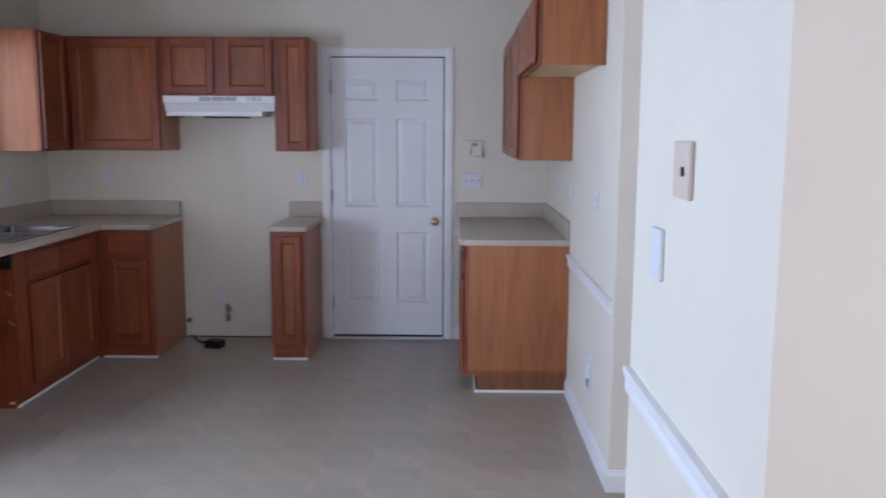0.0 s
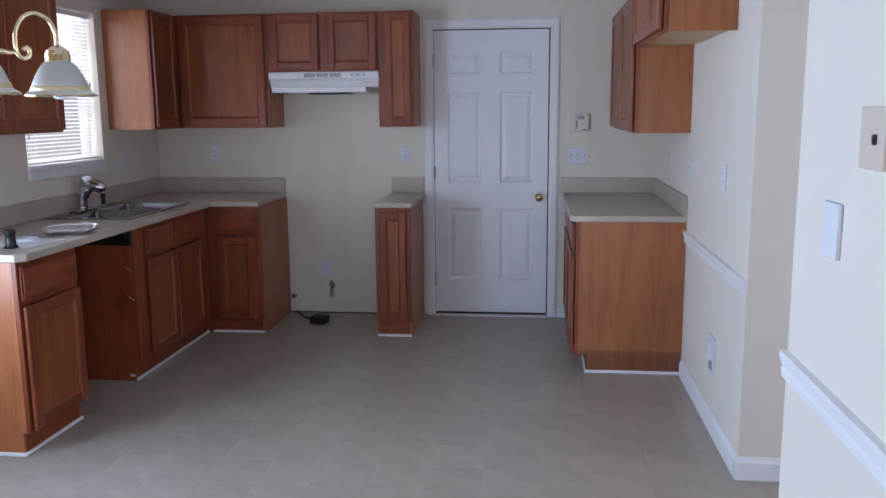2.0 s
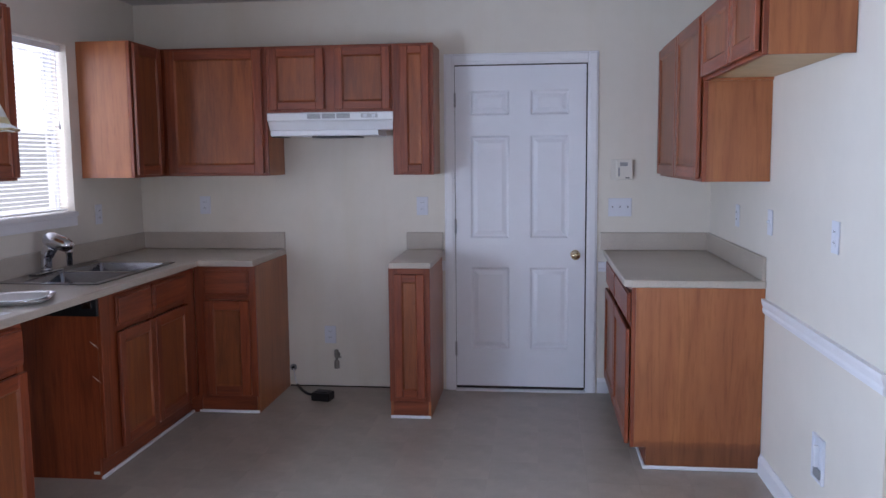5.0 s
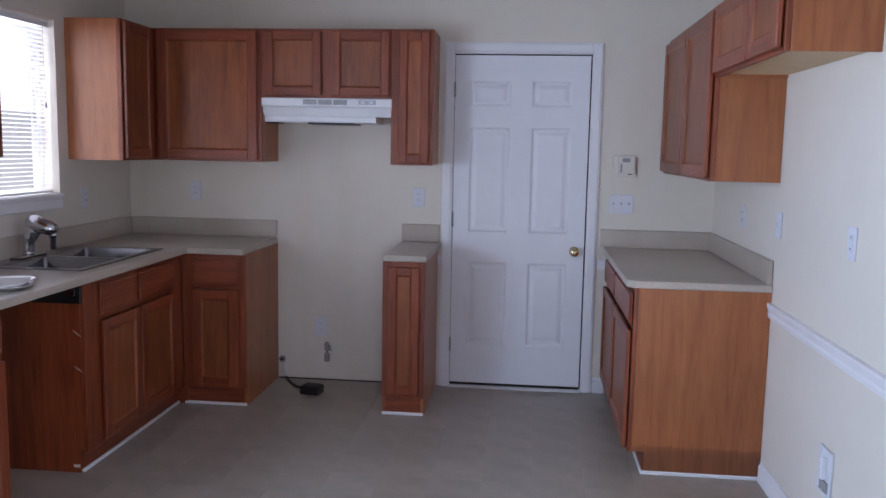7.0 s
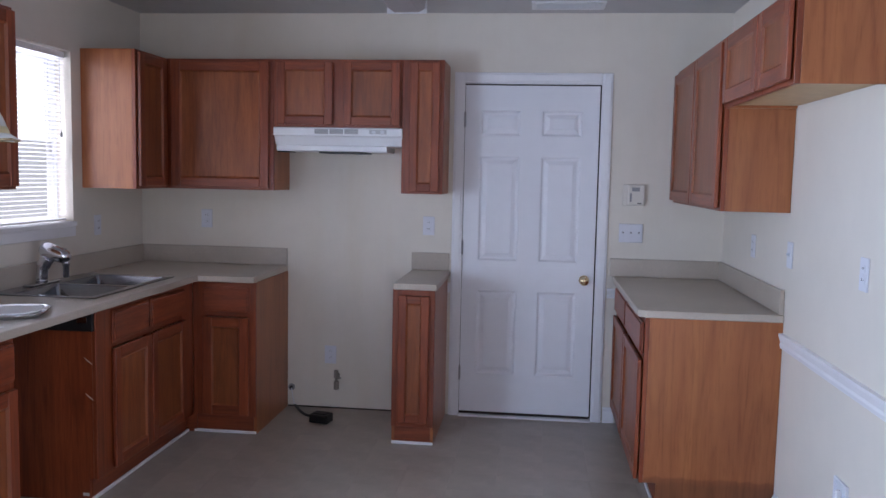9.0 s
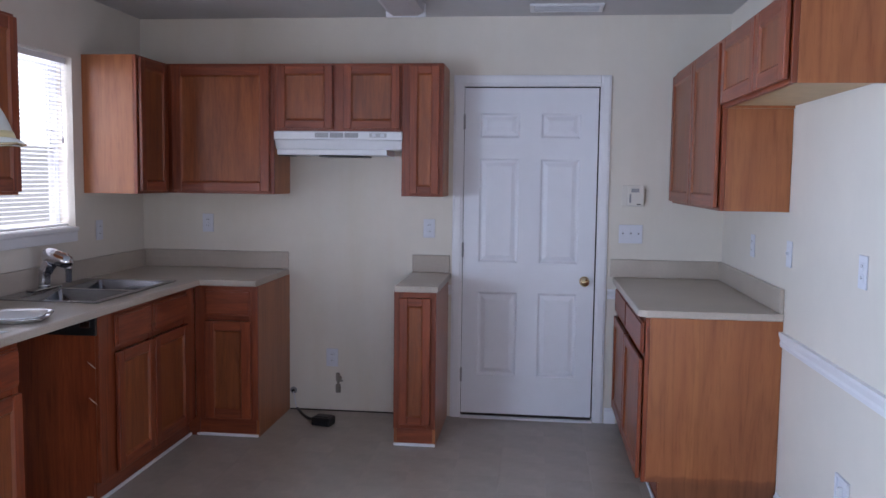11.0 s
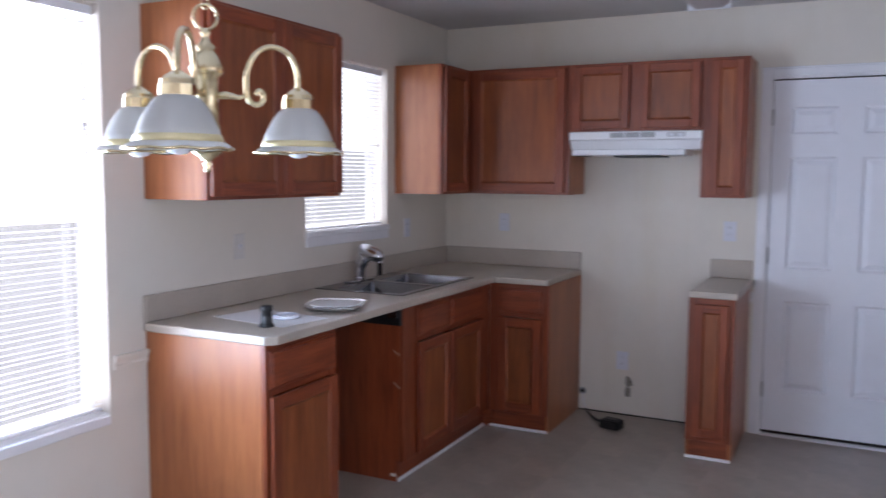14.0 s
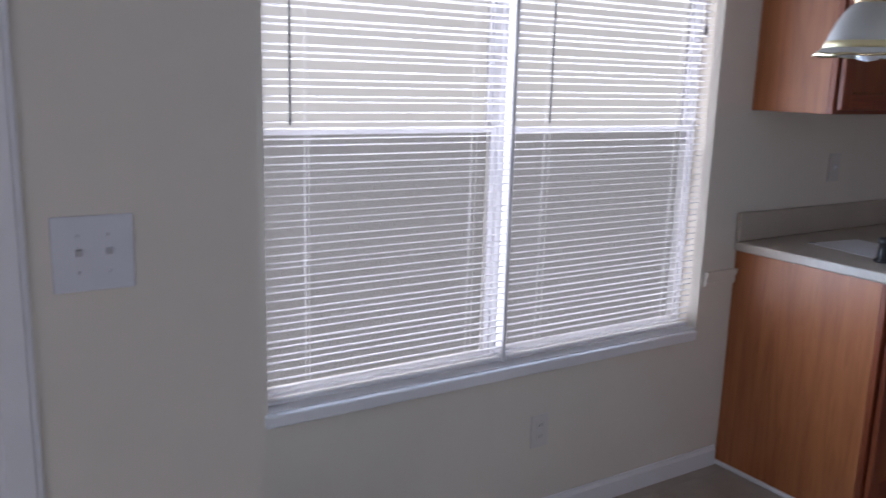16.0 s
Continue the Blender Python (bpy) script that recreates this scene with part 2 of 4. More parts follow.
# ---------------------------------------------------------------- mesh helpers
def box(bm, x0, x1, y0, y1, z0, z1, bev=0.0, seg=1, m=None):
    x0, x1, y0, y1, z0, z1 = min(x0, x1), max(x0, x1), min(y0, y1), max(y0, y1), min(z0, z1), max(z0, z1)
    c = [(x, y, z) for z in (z0, z1) for y in (y0, y1) for x in (x0, x1)]
    vs = [bm.verts.new(p) for p in c]
    fs = [bm.faces.new([vs[i] for i in q]) for q in ((0, 2, 3, 1), (4, 5, 7, 6), (0, 1, 5, 4), (2, 6, 7, 3), (0, 4, 6, 2), (1, 3, 7, 5))]
    out = vs
    if bev > 0:
        es = list({e for f in fs for e in f.edges})
        r = bmesh.ops.bevel(bm, geom=es, offset=bev, segments=seg, affect="EDGES", profile=0.5)
        out = list({v for f in r["faces"] for v in f.verts} | {v for v in vs if v.is_valid})
    if m is not None:
        bmesh.ops.transform(bm, matrix=m, verts=out)
    return out


def lathe(bm, profile, centre=(0, 0, 0), steps=32, m=None, wave=None):
    """A turned shape about z; profile rows of radius, height. wave(angle, row): change of radius and height."""
    rings = []
    for i, (r, z) in enumerate(profile):
        ring = []
        for k in range(steps):
            a = 2 * math.pi * k / steps
            dr, dz = wave(a, i) if wave else (0, 0)
            p = Vector(((r + dr) * math.cos(a), (r + dr) * math.sin(a), z + dz))
            p = (m @ p) if m is not None else p + Vector(centre)
            ring.append(bm.verts.new(p))
        rings.append(ring)
    for a, b in zip(rings, rings[1:]):
        for k in range(steps):
            f = bm.faces.new((a[k], a[(k + 1) % steps], b[(k + 1) % steps], b[k]))
            f.smooth = True
    if profile[0][0] > 1e-4:
        bm.faces.new(list(reversed(rings[0])))
    if profile[-1][0] > 1e-4:
        bm.faces.new(rings[-1])


def open_lathe(bm, profile, centre, steps=40, wave=None):
    rings = []
    for i, (r, z) in enumerate(profile):
        ring = []
        for k in range(steps):
            a = 2 * math.pi * k / steps
            dr, dz = wave(a, i) if wave else (0, 0)
            ring.append(bm.verts.new((centre[0] + (r + dr) * math.cos(a), centre[1] + (r + dr) * math.sin(a), centre[2] + z + dz)))
        rings.append(ring)
    for a, b in zip(rings, rings[1:]):
        for k in range(steps):
            bm.faces.new((a[k], a[(k + 1) % steps], b[(k + 1) % steps], b[k])).smooth = True


def tube(bm, pts, r, steps=10):
    """A round bar along points."""
    pts = [Vector(p) for p in pts]
    rings = []
    ref = Vector((0.31, 0.77, 0.55))
    for i, p in enumerate(pts):
        d = (pts[min(i + 1, len(pts) - 1)] - pts[max(i - 1, 0)]).normalized()
        u = d.cross(ref)
        if u.length < 0.05:
            u = d.cross(Vector((1, 0, 0)))
        u.normalize()
        w = d.cross(u)
        rr = r[i] if isinstance(r, (list, tuple)) else r
        rings.append([bm.verts.new(p + rr * (math.cos(2 * math.pi * k / steps) * u + math.sin(2 * math.pi * k / steps) * w)) for k in range(steps)])
    for a, b in zip(rings, rings[1:]):
        for k in range(steps):
            bm.faces.new((a[k], a[(k + 1) % steps], b[(k + 1) % steps], b[k])).smooth = True
    bm.faces.new(list(reversed(rings[0])))
    bm.faces.new(rings[-1])


def curve_points(ctrl, n=28):
    """Points of a smooth line through control points."""
    c = [Vector(p) for p in ctrl]
    c = [2 * c[0] - c[1]] + c + [2 * c[-1] - c[-2]]
    out = []
    per = max(2, n // (len(c) - 3))
    for i in range(1, len(c) - 2):
        for k in range(per):
            t = k / per
            a, b, d, e = c[i - 1], c[i], c[i + 1], c[i + 2]
            out.append(0.5 * (2 * b + (d - a) * t + (2 * a - 5 * b + 4 * d - e) * t * t + (3 * b - a - 3 * d + e) * t ** 3))
    out.append(c[-2])
    return out


def extrude_profile(bm, prof, axis, a0, a1):
    """A moulding: prof rows of two coordinates, swept along axis ('x' or 'y') from a0 to a1."""
    def at(p, a):
        return (a, p[0], p[1]) if axis == "x" else (p[0], a, p[1])
    r0, r1 = [bm.verts.new(at(p, a0)) for p in prof], [bm.verts.new(at(p, a1)) for p in prof]
    n = len(prof)
    for k in range(n):
        bm.faces.new((r0[k], r0[(k + 1) % n], r1[(k + 1) % n], r1[k]))
    bm.faces.new(list(reversed(r0)))
    bm.faces.new(r1)


def slab(bm, cuts_u, cuts_v, solid, at, w0, w1):
    """A sheet with thickness made of cells; solid(u, v) says which cells are there; at(u, v, w) gives the place."""
    nu, nv = len(cuts_u) - 1, len(cuts_v) - 1
    full = {(i, j) for i in range(nu) for j in range(nv) if solid((cuts_u[i] + cuts_u[i + 1]) / 2, (cuts_v[j] + cuts_v[j + 1]) / 2)}
    made = {}

    def vert(i, j, k):
        if (i, j, k) not in made:
            made[i, j, k] = bm.verts.new(at(cuts_u[i], cuts_v[j], (w0, w1)[k]))
        return made[i, j, k]

    for i, j in full:
        for k in (0, 1):
            bm.faces.new([vert(i, j, k), vert(i + 1, j, k), vert(i + 1, j + 1, k), vert(i, j + 1, k)])
        for di, dj, a, b in ((-1, 0, (0, 0), (0, 1)), (1, 0, (1, 0), (1, 1)), (0, -1, (0, 0), (1, 0)), (0, 1, (0, 1), (1, 1))):
            if (i + di, j + dj) not in full:
                p, q = (i + a[0], j + a[1]), (i + b[0], j + b[1])
                bm.faces.new([vert(*p, 0), vert(*q, 0), vert(*q, 1), vert(*p, 1)])
    bmesh.ops.recalc_face_normals(bm, faces=bm.faces[:])


def finish(name, bm, mat):
    bmesh.ops.recalc_face_normals(bm, faces=bm.faces[:])
    me = bpy.data.meshes.new(name)
    bm.to_mesh(me)
    bm.free()
    me.materials.append(mat)
    return new(name, me)


def rounded(ob, width=0.004, segments=2):
    mod = ob.modifiers.new("edge", "BEVEL")
    mod.width, mod.segments, mod.limit_method, mod.angle_limit = width, segments, "ANGLE", radians(40)
    return ob


def part(name, bm, mat, parent, label=""):
    ob = finish(name, bm, mat)
    ob.parent = parent
    ob.matrix_parent_inverse = parent.matrix_world.inverted()
    if label:
        tagged(ob, label)
    return ob


def thing(name, at, label, category, group="", kind=""):
    ob = new(name)
    ob.empty_display_size = 0.05
    ob.matrix_world = Matrix.Translation(at)
    bpy.context.view_layer.update()
    return tagged(ob, label, category, group, kind)


def one(name, bm, mat, label, category, group="", kind=""):
    return tagged(finish(name, bm, mat), label, category, group, kind)


def structure(name, bm, mat, label="", category=""):
    return tagged(finish(name, bm, mat), label, category, "", "structure")


# ---------------------------------------------------------------- the setting
H = 2.46           # ceiling
XL, XR = -2.06, 1.55
T = 0.14           # outer walls
KW = (-1.61, -0.795, 1.195, 2.11)    # kitchen window: y0, y1, z0, z1
BW = (-4.54, -2.865, 0.580, 2.11)     # dinette window


def wall_y(name, x0, x1, y0, y1, holes=(), label="cream painted drywall wall"):
    cu = sorted({y0, y1, *[h[0] for h in holes], *[h[1] for h in holes]})
    cv = sorted({0.0, H, *[h[2] for h in holes], *[h[3] for h in holes]})
    bm = bmesh.new()
    slab(bm, cu, cv, lambda u, v: not any(h[0] < u < h[1] and h[2] < v < h[3] for h in holes), lambda u, v, w: (w, u, v), x0, x1)
    return structure(name, bm, WALL, label, "wall")


def wall_x(name, y0, y1, x0, x1, holes=(), label="cream painted drywall wall"):
    cu = sorted({x0, x1, *[h[0] for h in holes], *[h[1] for h in holes]})
    cv = sorted({0.0, H, *[h[2] for h in holes], *[h[3] for h in holes]})
    bm = bmesh.new()
    slab(bm, cu, cv, lambda u, v: not any(h[0] < u < h[1] and h[2] < v < h[3] for h in holes), lambda u, v, w: (u, w, v), y0, y1)
    return structure(name, bm, WALL, label, "wall")


DOOR = (-0.008, 0.818, 0.0, 2.048)
wall_x("wall_north", 0.0, T, XL - T, XR + 2.2, [DOOR]).data.materials[0] = WALL_N
wall_y("wall_west", XL - T, XL, -4.77 - T, 0.0, [KW, BW])
wall_y("wall_east", XR, XR + 0.12, -2.62 + 0.12, 0.0)
wall_x("wall_hall", -2.62, -2.62 + 0.12, XR, XR + 2.2)
# the opening in the hall end is added for a fill lamp, out of view
wall_y("wall_hall_end", XR + 2.2, XR + 2.32, -4.80, T, [(-4.3, -3.1, 0.7, 2.1)])
wall_y("wall_pantry", 1.375, 1.495, -4.745, -3.755)
wall_x("wall_living_north", -4.745, -4.625, 1.495, XR + 2.2)
wall_x("wall_dinette_south", -4.77 - T, -4.77, XL, -1.47)
FD = (-6.135, -5.215, 0.0, 2.05)
wall_y("wall_living_west", -1.61, -1.47, -8.3, -4.77 - T, [FD])
# LW and SW: unseen openings added for the living room fill lamps
LW = (-6.08, -4.96, 0.7, 2.2)
SW = (0.7, 1.9, 0.5, 1.8)
wall_x("wall_south", -8.44, -8.3, -1.61, XR + 2.32, [SW])
wall_y("wall_living_east", XR + 2.2, XR + 2.32, -8.3, -4.80, [LW])

bm = bmesh.new()
box(bm, XL - 0.14, XR + 2.32, -8.44, T, -0.16, -0.0035)
floor = structure("floor", bm, SUB, "beige vinyl tile floor with thin dull joints", "floor")
bm = bmesh.new()
box(bm, XL - 0.14, XR + 2.32, -8.44, T, H, H + 0.12)
structure("ceiling", bm, CEIL, "off-white textured ceiling", "ceiling")

# panes for the three added openings that hold the fill lamps
for nm, args in (("window_3", (XR + 2.255, XR + 2.265, *LW)), ("window_4", (XR + 2.255, XR + 2.265, -4.3, -3.1, 0.7, 2.1)), ("window_5", (0.7, 1.9, -8.39, -8.38, 0.5, 1.8))):
    bm = bmesh.new()
    box(bm, *args)
    structure(nm, bm, PANE, "added unseen pane in an opening made for fill light", "window").visible_shadow = False

# outside
bm = bmesh.new()
slab(bm, [-900, -3, -2.35, 900], [-900, 900], lambda u, v: True, lambda u, v, w: (u, v, w), -0.7, -0.5)
structure("ground", bm, LAWN, "grey paved yard outside the windows", "ground")


bm = bmesh.new()
box(bm, -4.8, -4.7, -14, 8, -0.5, 2.85)
structure("backdrop", bm, HAZE, "bright overcast sky and distance", "sky")


def rail_profile(face, side, z0, z1, proud=0.02):
    """A chair rail seen in section: rows of distance from the wall and height."""
    s = side
    h = z1 - z0
    return [(face, z0), (face + s * proud * 0.55, z0), (face + s * proud * 0.7, z0 + h * 0.25), (face + s * proud * 0.55, z0 + h * 0.4),
            (face + s * proud * 0.8, z0 + h * 0.62), (face + s * proud, z0 + h * 0.8), (face + s * proud, z1), (face, z1)]


def base_profile(face, side, h=0.095, proud=0.014):
    s = side
    return [(face, 0.0), (face + s * proud, 0.0), (face + s * proud, h * 0.78), (face + s * proud * 0.55, h * 0.9), (face + s * proud * 0.4, h), (face, h)]


for name, prof, axis, a0, a1, lab in (
        ("trim", rail_profile(XR, -1, 0.758, 0.824), "y", -2.62, -1.272, "white wooden chair rail on the wall"),
        ("trim", rail_profile(1.375, -1, 0.805, 0.876), "y", -4.745, -3.755, "white wooden chair rail on the wall"),
        # the two west rails take the wall colour in place of backlit shade
        ("trim", rail_profile(XL, 1, 0.745, 0.80), "y", -2.845, -2.682, "wooden chair rail in wall cream, standing in for backlit shade"),
        ("trim", rail_profile(XL, 1, 0.745, 0.80), "y", -4.77, -4.60, "wooden chair rail in wall cream, standing in for backlit shade"),
        ("trim", rail_profile(0.0, -1, 0.77, 0.83), "x", 0.884, 0.95, "white wooden chair rail beside the door"),
        ("trim", rail_profile(0.0, -1, 0.77, 0.83), "x", -0.086, -0.068, "white wooden chair rail beside the door"),
        ("baseboard", base_profile(XR, -1), "y", -2.606, -1.290, "white painted baseboard"),
        ("baseboard", base_profile(-2.62, -1), "x", XR - 0.014, XR + 2.2, "white painted baseboard"),
        ("baseboard", base_profile(XL, 1, 0.08, 0.012), "y", -4.77, -2.694, "white painted baseboard"),
        ("baseboard", base_profile(1.375, -1), "y", -4.745, -3.755, "white painted baseboard"),
        ("baseboard", base_profile(-4.745, -1), "x", 1.375, XR + 2.2, "white painted baseboard"),
        ("baseboard", base_profile(-1.47, 1), "y", -5.145, -4.77, "white painted baseboard"),
        ("baseboard", base_profile(0.0, -1), "x", 0.884, 0.952, "white painted baseboard"),
):
    bm = bmesh.new()
    extrude_profile(bm, prof, axis, a0, a1)
    structure(name, bm, WALL if "cream" in lab else WHITE, lab, "trim")


bm = bmesh.new()
extrude_profile(bm, [(0.0, 0.0), (-0.004, 0.0), (-0.003, 0.006), (0.0, 0.008)], "x", -1.094, -0.320)
structure("trim", bm, DARK, "dark dirty gap along the foot of the wall", "trim")


# ---------------------------------------------------------------- doors of the house
def panel_slab(bm, w, h, thick, panels, m):
    """A moulded door in local x (width), z (height), its face at y = 0 towards -y."""
    cu = sorted({0.0, w, *[p[0] for p in panels], *[p[1] for p in panels]})
    cv = sorted({0.0, h, *[p[2] for p in panels], *[p[3] for p in panels]})
    made = {}

    def v(x, y, z):
        key = (round(x, 5), round(y, 5), round(z, 5))
        if key not in made:
            made[key] = bm.verts.new(m @ Vector((x, y, z)))
        return made[key]

    for i in range(len(cu) - 1):
        for j in range(len(cv) - 1):
            a, b, c, d = cu[i], cu[i + 1], cv[j], cv[j + 1]
            hit = [p for p in panels if p[0] <= a and b <= p[1] and p[2] <= c and d <= p[3]]
            if not hit:
                bm.faces.new([v(a, 0, c), v(b, 0, c), v(b, 0, d), v(a, 0, d)])
    for a, b, c, d in panels:
        rings = [(0.0, 0.0), (0.012, 0.010), (0.022, 0.010), (0.045, 0.002)]
        loops = [[v(a + o, y, c + o), v(b - o, y, c + o), v(b - o, y, d - o), v(a + o, y, d - o)] for o, y in rings]
        # cut the outer ring where the grid has more corners than four
        for r, q in zip(loops, loops[1:]):
            for k in range(4):
                bm.faces.new([r[k], r[(k + 1) % 4], q[(k + 1) % 4], q[k]])
        bm.faces.new(loops[-1])
    for x0, z0, x1, z1 in ((0, 0, w, 0), (w, 0, w, h), (w, h, 0, h), (0, h, 0, 0)):
        bm.faces.new([v(x0, 0, z0), v(x1, 0, z1), v(x1, thick, z1), v(x0, thick, z0)])
    bm.faces.new([v(0, thick, 0), v(w, thick, 0), v(w, thick, h), v(0, thick, h)])


def casing(parent, axis, face, side, a0, a1, top, wide=0.062):
    """Door casing round an opening from a0 to a1: two legs and a head, stepped in section."""
    for nm, (u0, u1, z0, z1) in (("casing", (a0 - wide, a0, 0, top + wide)), ("casing", (a1, a1 + wide, 0, top + wide)), ("casing", (a0, a1, top, top + wide))):
        bm = bmesh.new()
        for inset, deep in ((0.0, 0.012), (0.010, 0.018)):
            w0, w1 = face, face + side * deep
            uu0, uu1 = u0 + (inset if u1 - u0 < 0.2 else 0), u1 - (inset if u1 - u0 < 0.2 else 0)
            zz0, zz1 = (z0 + inset if z1 - z0 < 0.2 else z0), z1 - inset
            if axis == "x":
                box(bm, uu0, uu1, w0, w1, zz0, zz1, 0.003)
            else:
                box(bm, w0, w1, uu0, uu1, zz0, zz1, 0.003)
        part(nm, bm, WHITE, parent)


PANELS = [(0.095, 0.335, 1.735, 1.885), (0.465, 0.70, 1.735, 1.885), (0.095, 0.335, 0.975, 1.61), (0.465, 0.70, 0.975, 1.61),
          (0.095, 0.335, 0.27, 0.79), (0.465, 0.70, 0.27, 0.79)]
bm = bmesh.new()
panel_slab(bm, 0.802, 2.007, 0.040, [(a, b, c - 0.028, d - 0.028) for a, b, c, d in PANELS], pose(0.001, 0.004, 0.028))
door = tagged(finish("door_1", bm, DOORPAINT), "closed white six-panel door with brass knob", "door", "", "structure")
casing(door, "x", 0.0, -1, -0.004, 0.814, 2.048)
bm = bmesh.new()
for x0, x1, z0, z1 in ((-0.008, -0.002, 0, 2.048), (0.812, 0.818, 0, 2.048), (-0.002, 0.812, 2.044, 2.048)):
    box(bm, x0, x1, 0.0, T, z0, z1)
part("jamb", bm, WHITE, door)
# near-black sheet behind the leaf, so the gaps look shaded
bm = bmesh.new()
box(bm, -0.002, 0.812, 0.046, 0.054, 0.0, 2.044)
part("door_stop", bm, DARK, door)
# near-black strips painted into the gaps in place of their shade
for a, b, c, d, e in ((0.8035, 0.8118, 0.02, 2.043, 0.012), (-0.0015, 0.0005, 0.02, 2.043, 0.006), (0.0005, 0.8035, 2.0355, 2.043, 0.012), (0.0005, 0.8035, 0.0125, 0.0277, 0.003)):
    bm = bmesh.new()
    box(bm, a, b, e, 0.040, c, d)
    part("weatherstrip", bm, DARK, door, "dark filler strip standing in for shade round the door leaf")
bm = bmesh.new()
extrude_profile(bm, [(-0.03, 0.0), (-0.012, 0.008), (0.03, 0.012), (0.1, 0.012), (0.1, 0.0)], "x", -0.002, 0.812)
part("threshold", bm, WHITE, door, "scuffed pale threshold under the door")
for z in (1.83, 1.05, 0.27):
    bm = bmesh.new()
    lathe(bm, [(0.0055, -0.045), (0.0065, -0.044), (0.0065, 0.044), (0.0055, 0.045)], (-0.001, -0.006, z), 12)
    box(bm, -0.003, 0.006, -0.003, 0.006, z - 0.043, z + 0.043)
    part("hinge", bm, GREY, door)
bm = bmesh.new()
lathe(bm, [(0.031, 0.0), (0.031, 0.004), (0.026, 0.009), (0.012, 0.012), (0.011, 0.028), (0.018, 0.034), (0.026, 0.044), (0.0275, 0.054), (0.022, 0.064), (0.010, 0.068), (0.0, 0.0685)],
      m=pose(0.745, 0.004, 0.872, 90, 0, 0), steps=28)
part("door_knob", bm, BRASS, door, "polished brass knob")

bm = bmesh.new()
P2 = [(0.11, 0.40, 1.68, 1.88), (0.51, 0.80, 1.68, 1.88), (0.11, 0.40, 0.95, 1.58), (0.51, 0.80, 0.95, 1.58), (0.11, 0.40, 0.22, 0.78), (0.51, 0.80, 0.22, 0.78)]
panel_slab(bm, 0.905, 2.03, 0.04, P2, pose(-1.50, -6.127, 0.012, 0, 0, 90))
front = tagged(finish("door_2", bm, DOORPAINT), "closed white panelled door in a white casing", "door", "", "structure")
casing(front, "y", -1.47, 1, -6.127, -5.212, 2.045, 0.066)


# ---------------------------------------------------------------- windows and blinds
def window(name, y0, y1, z0, z1, posts, label, apron=True):
    """A white sash window in the west wall: frame, sashes, panes, screen, stool."""
    x = XL - 0.115
    bm = bmesh.new()
    for a, b, c, d in ((y0, y0 + 0.014, z0, z1), (y1 - 0.014, y1, z0, z1), (y0 + 0.014, y1 - 0.014, z0, z0 + 0.02), (y0 + 0.014, y1 - 0.014, z1 - 0.035, z1)):
        box(bm, x - 0.03, x + 0.03, a, b, c, d, 0.003)
    ob = tagged(finish(name, bm, WHITE), label, "window", "", "structure")
    edges = [y0 + 0.014] + [v for p in posts for v in p] + [y1 - 0.014]
    mid = (z0 + z1) / 2 - 0.02
    for a, b in zip(edges[0::2], edges[1::2]):
        for lo, hi, dx in ((z0 + 0.02, mid + 0.007, 0.012), (mid - 0.007, z1 - 0.035, -0.012)):
            bm = bmesh.new()
            for p, q, r, s in ((a, a + 0.018, lo, hi), (b - 0.018, b, lo, hi), (a + 0.018, b - 0.018, lo, lo + 0.014), (a + 0.018, b - 0.018, hi - 0.014, hi)):
                box(bm, x + dx - 0.010, x + dx + 0.010, p, q, r, s, 0.002)
            sash = part("sash", bm, WHITE, ob)
            bm = bmesh.new()
            box(bm, x + dx - 0.002, x + dx + 0.002, a + 0.018, b - 0.018, lo + 0.014, hi - 0.014)
            part("pane", bm, PANE, sash).visible_shadow = False
        bm = bmesh.new()
        box(bm, x - 0.0275, x - 0.0265, a, b, z0 + 0.02, mid)
        part("insect_screen", bm, SCREEN, ob).visible_shadow = False
    for p, q in posts:
        bm = bmesh.new()
        box(bm, XL - 0.135, XL - 0.079, p, q, z0, z1, 0.003)
        box(bm, XL - 0.079, XL - 0.036, (p + q) / 2 - 0.007, (p + q) / 2 + 0.007, z0 + 0.004, z1, 0.002)
        part("mullion", bm, WHITE, ob)
    bm = bmesh.new()
    box(bm, XL - 0.084, XL - 0.002, y0, y1, z0 - 0.002, z0 + 0.004)
    box(bm, XL, XL + 0.022, y0 - 0.012, y1 + (0.006 if apron else -0.014), z0 - (0.022 if apron else 0.034), z0 + 0.004, 0.006, 2)
    if apron:
        box(bm, XL, XL + 0.014, y0 - 0.006, y1 + 0.002, z0 - 0.075, z0 - 0.022, 0.003)
    part("window_sill", bm, WHITE, ob, "white painted sill")
    return ob


window("window_1", *KW, [], "white vinyl sash window over the kitchen sink")
window("window_2", *BW, [(-3.755, -3.705)], "wide white double sash window of the dinette", False)


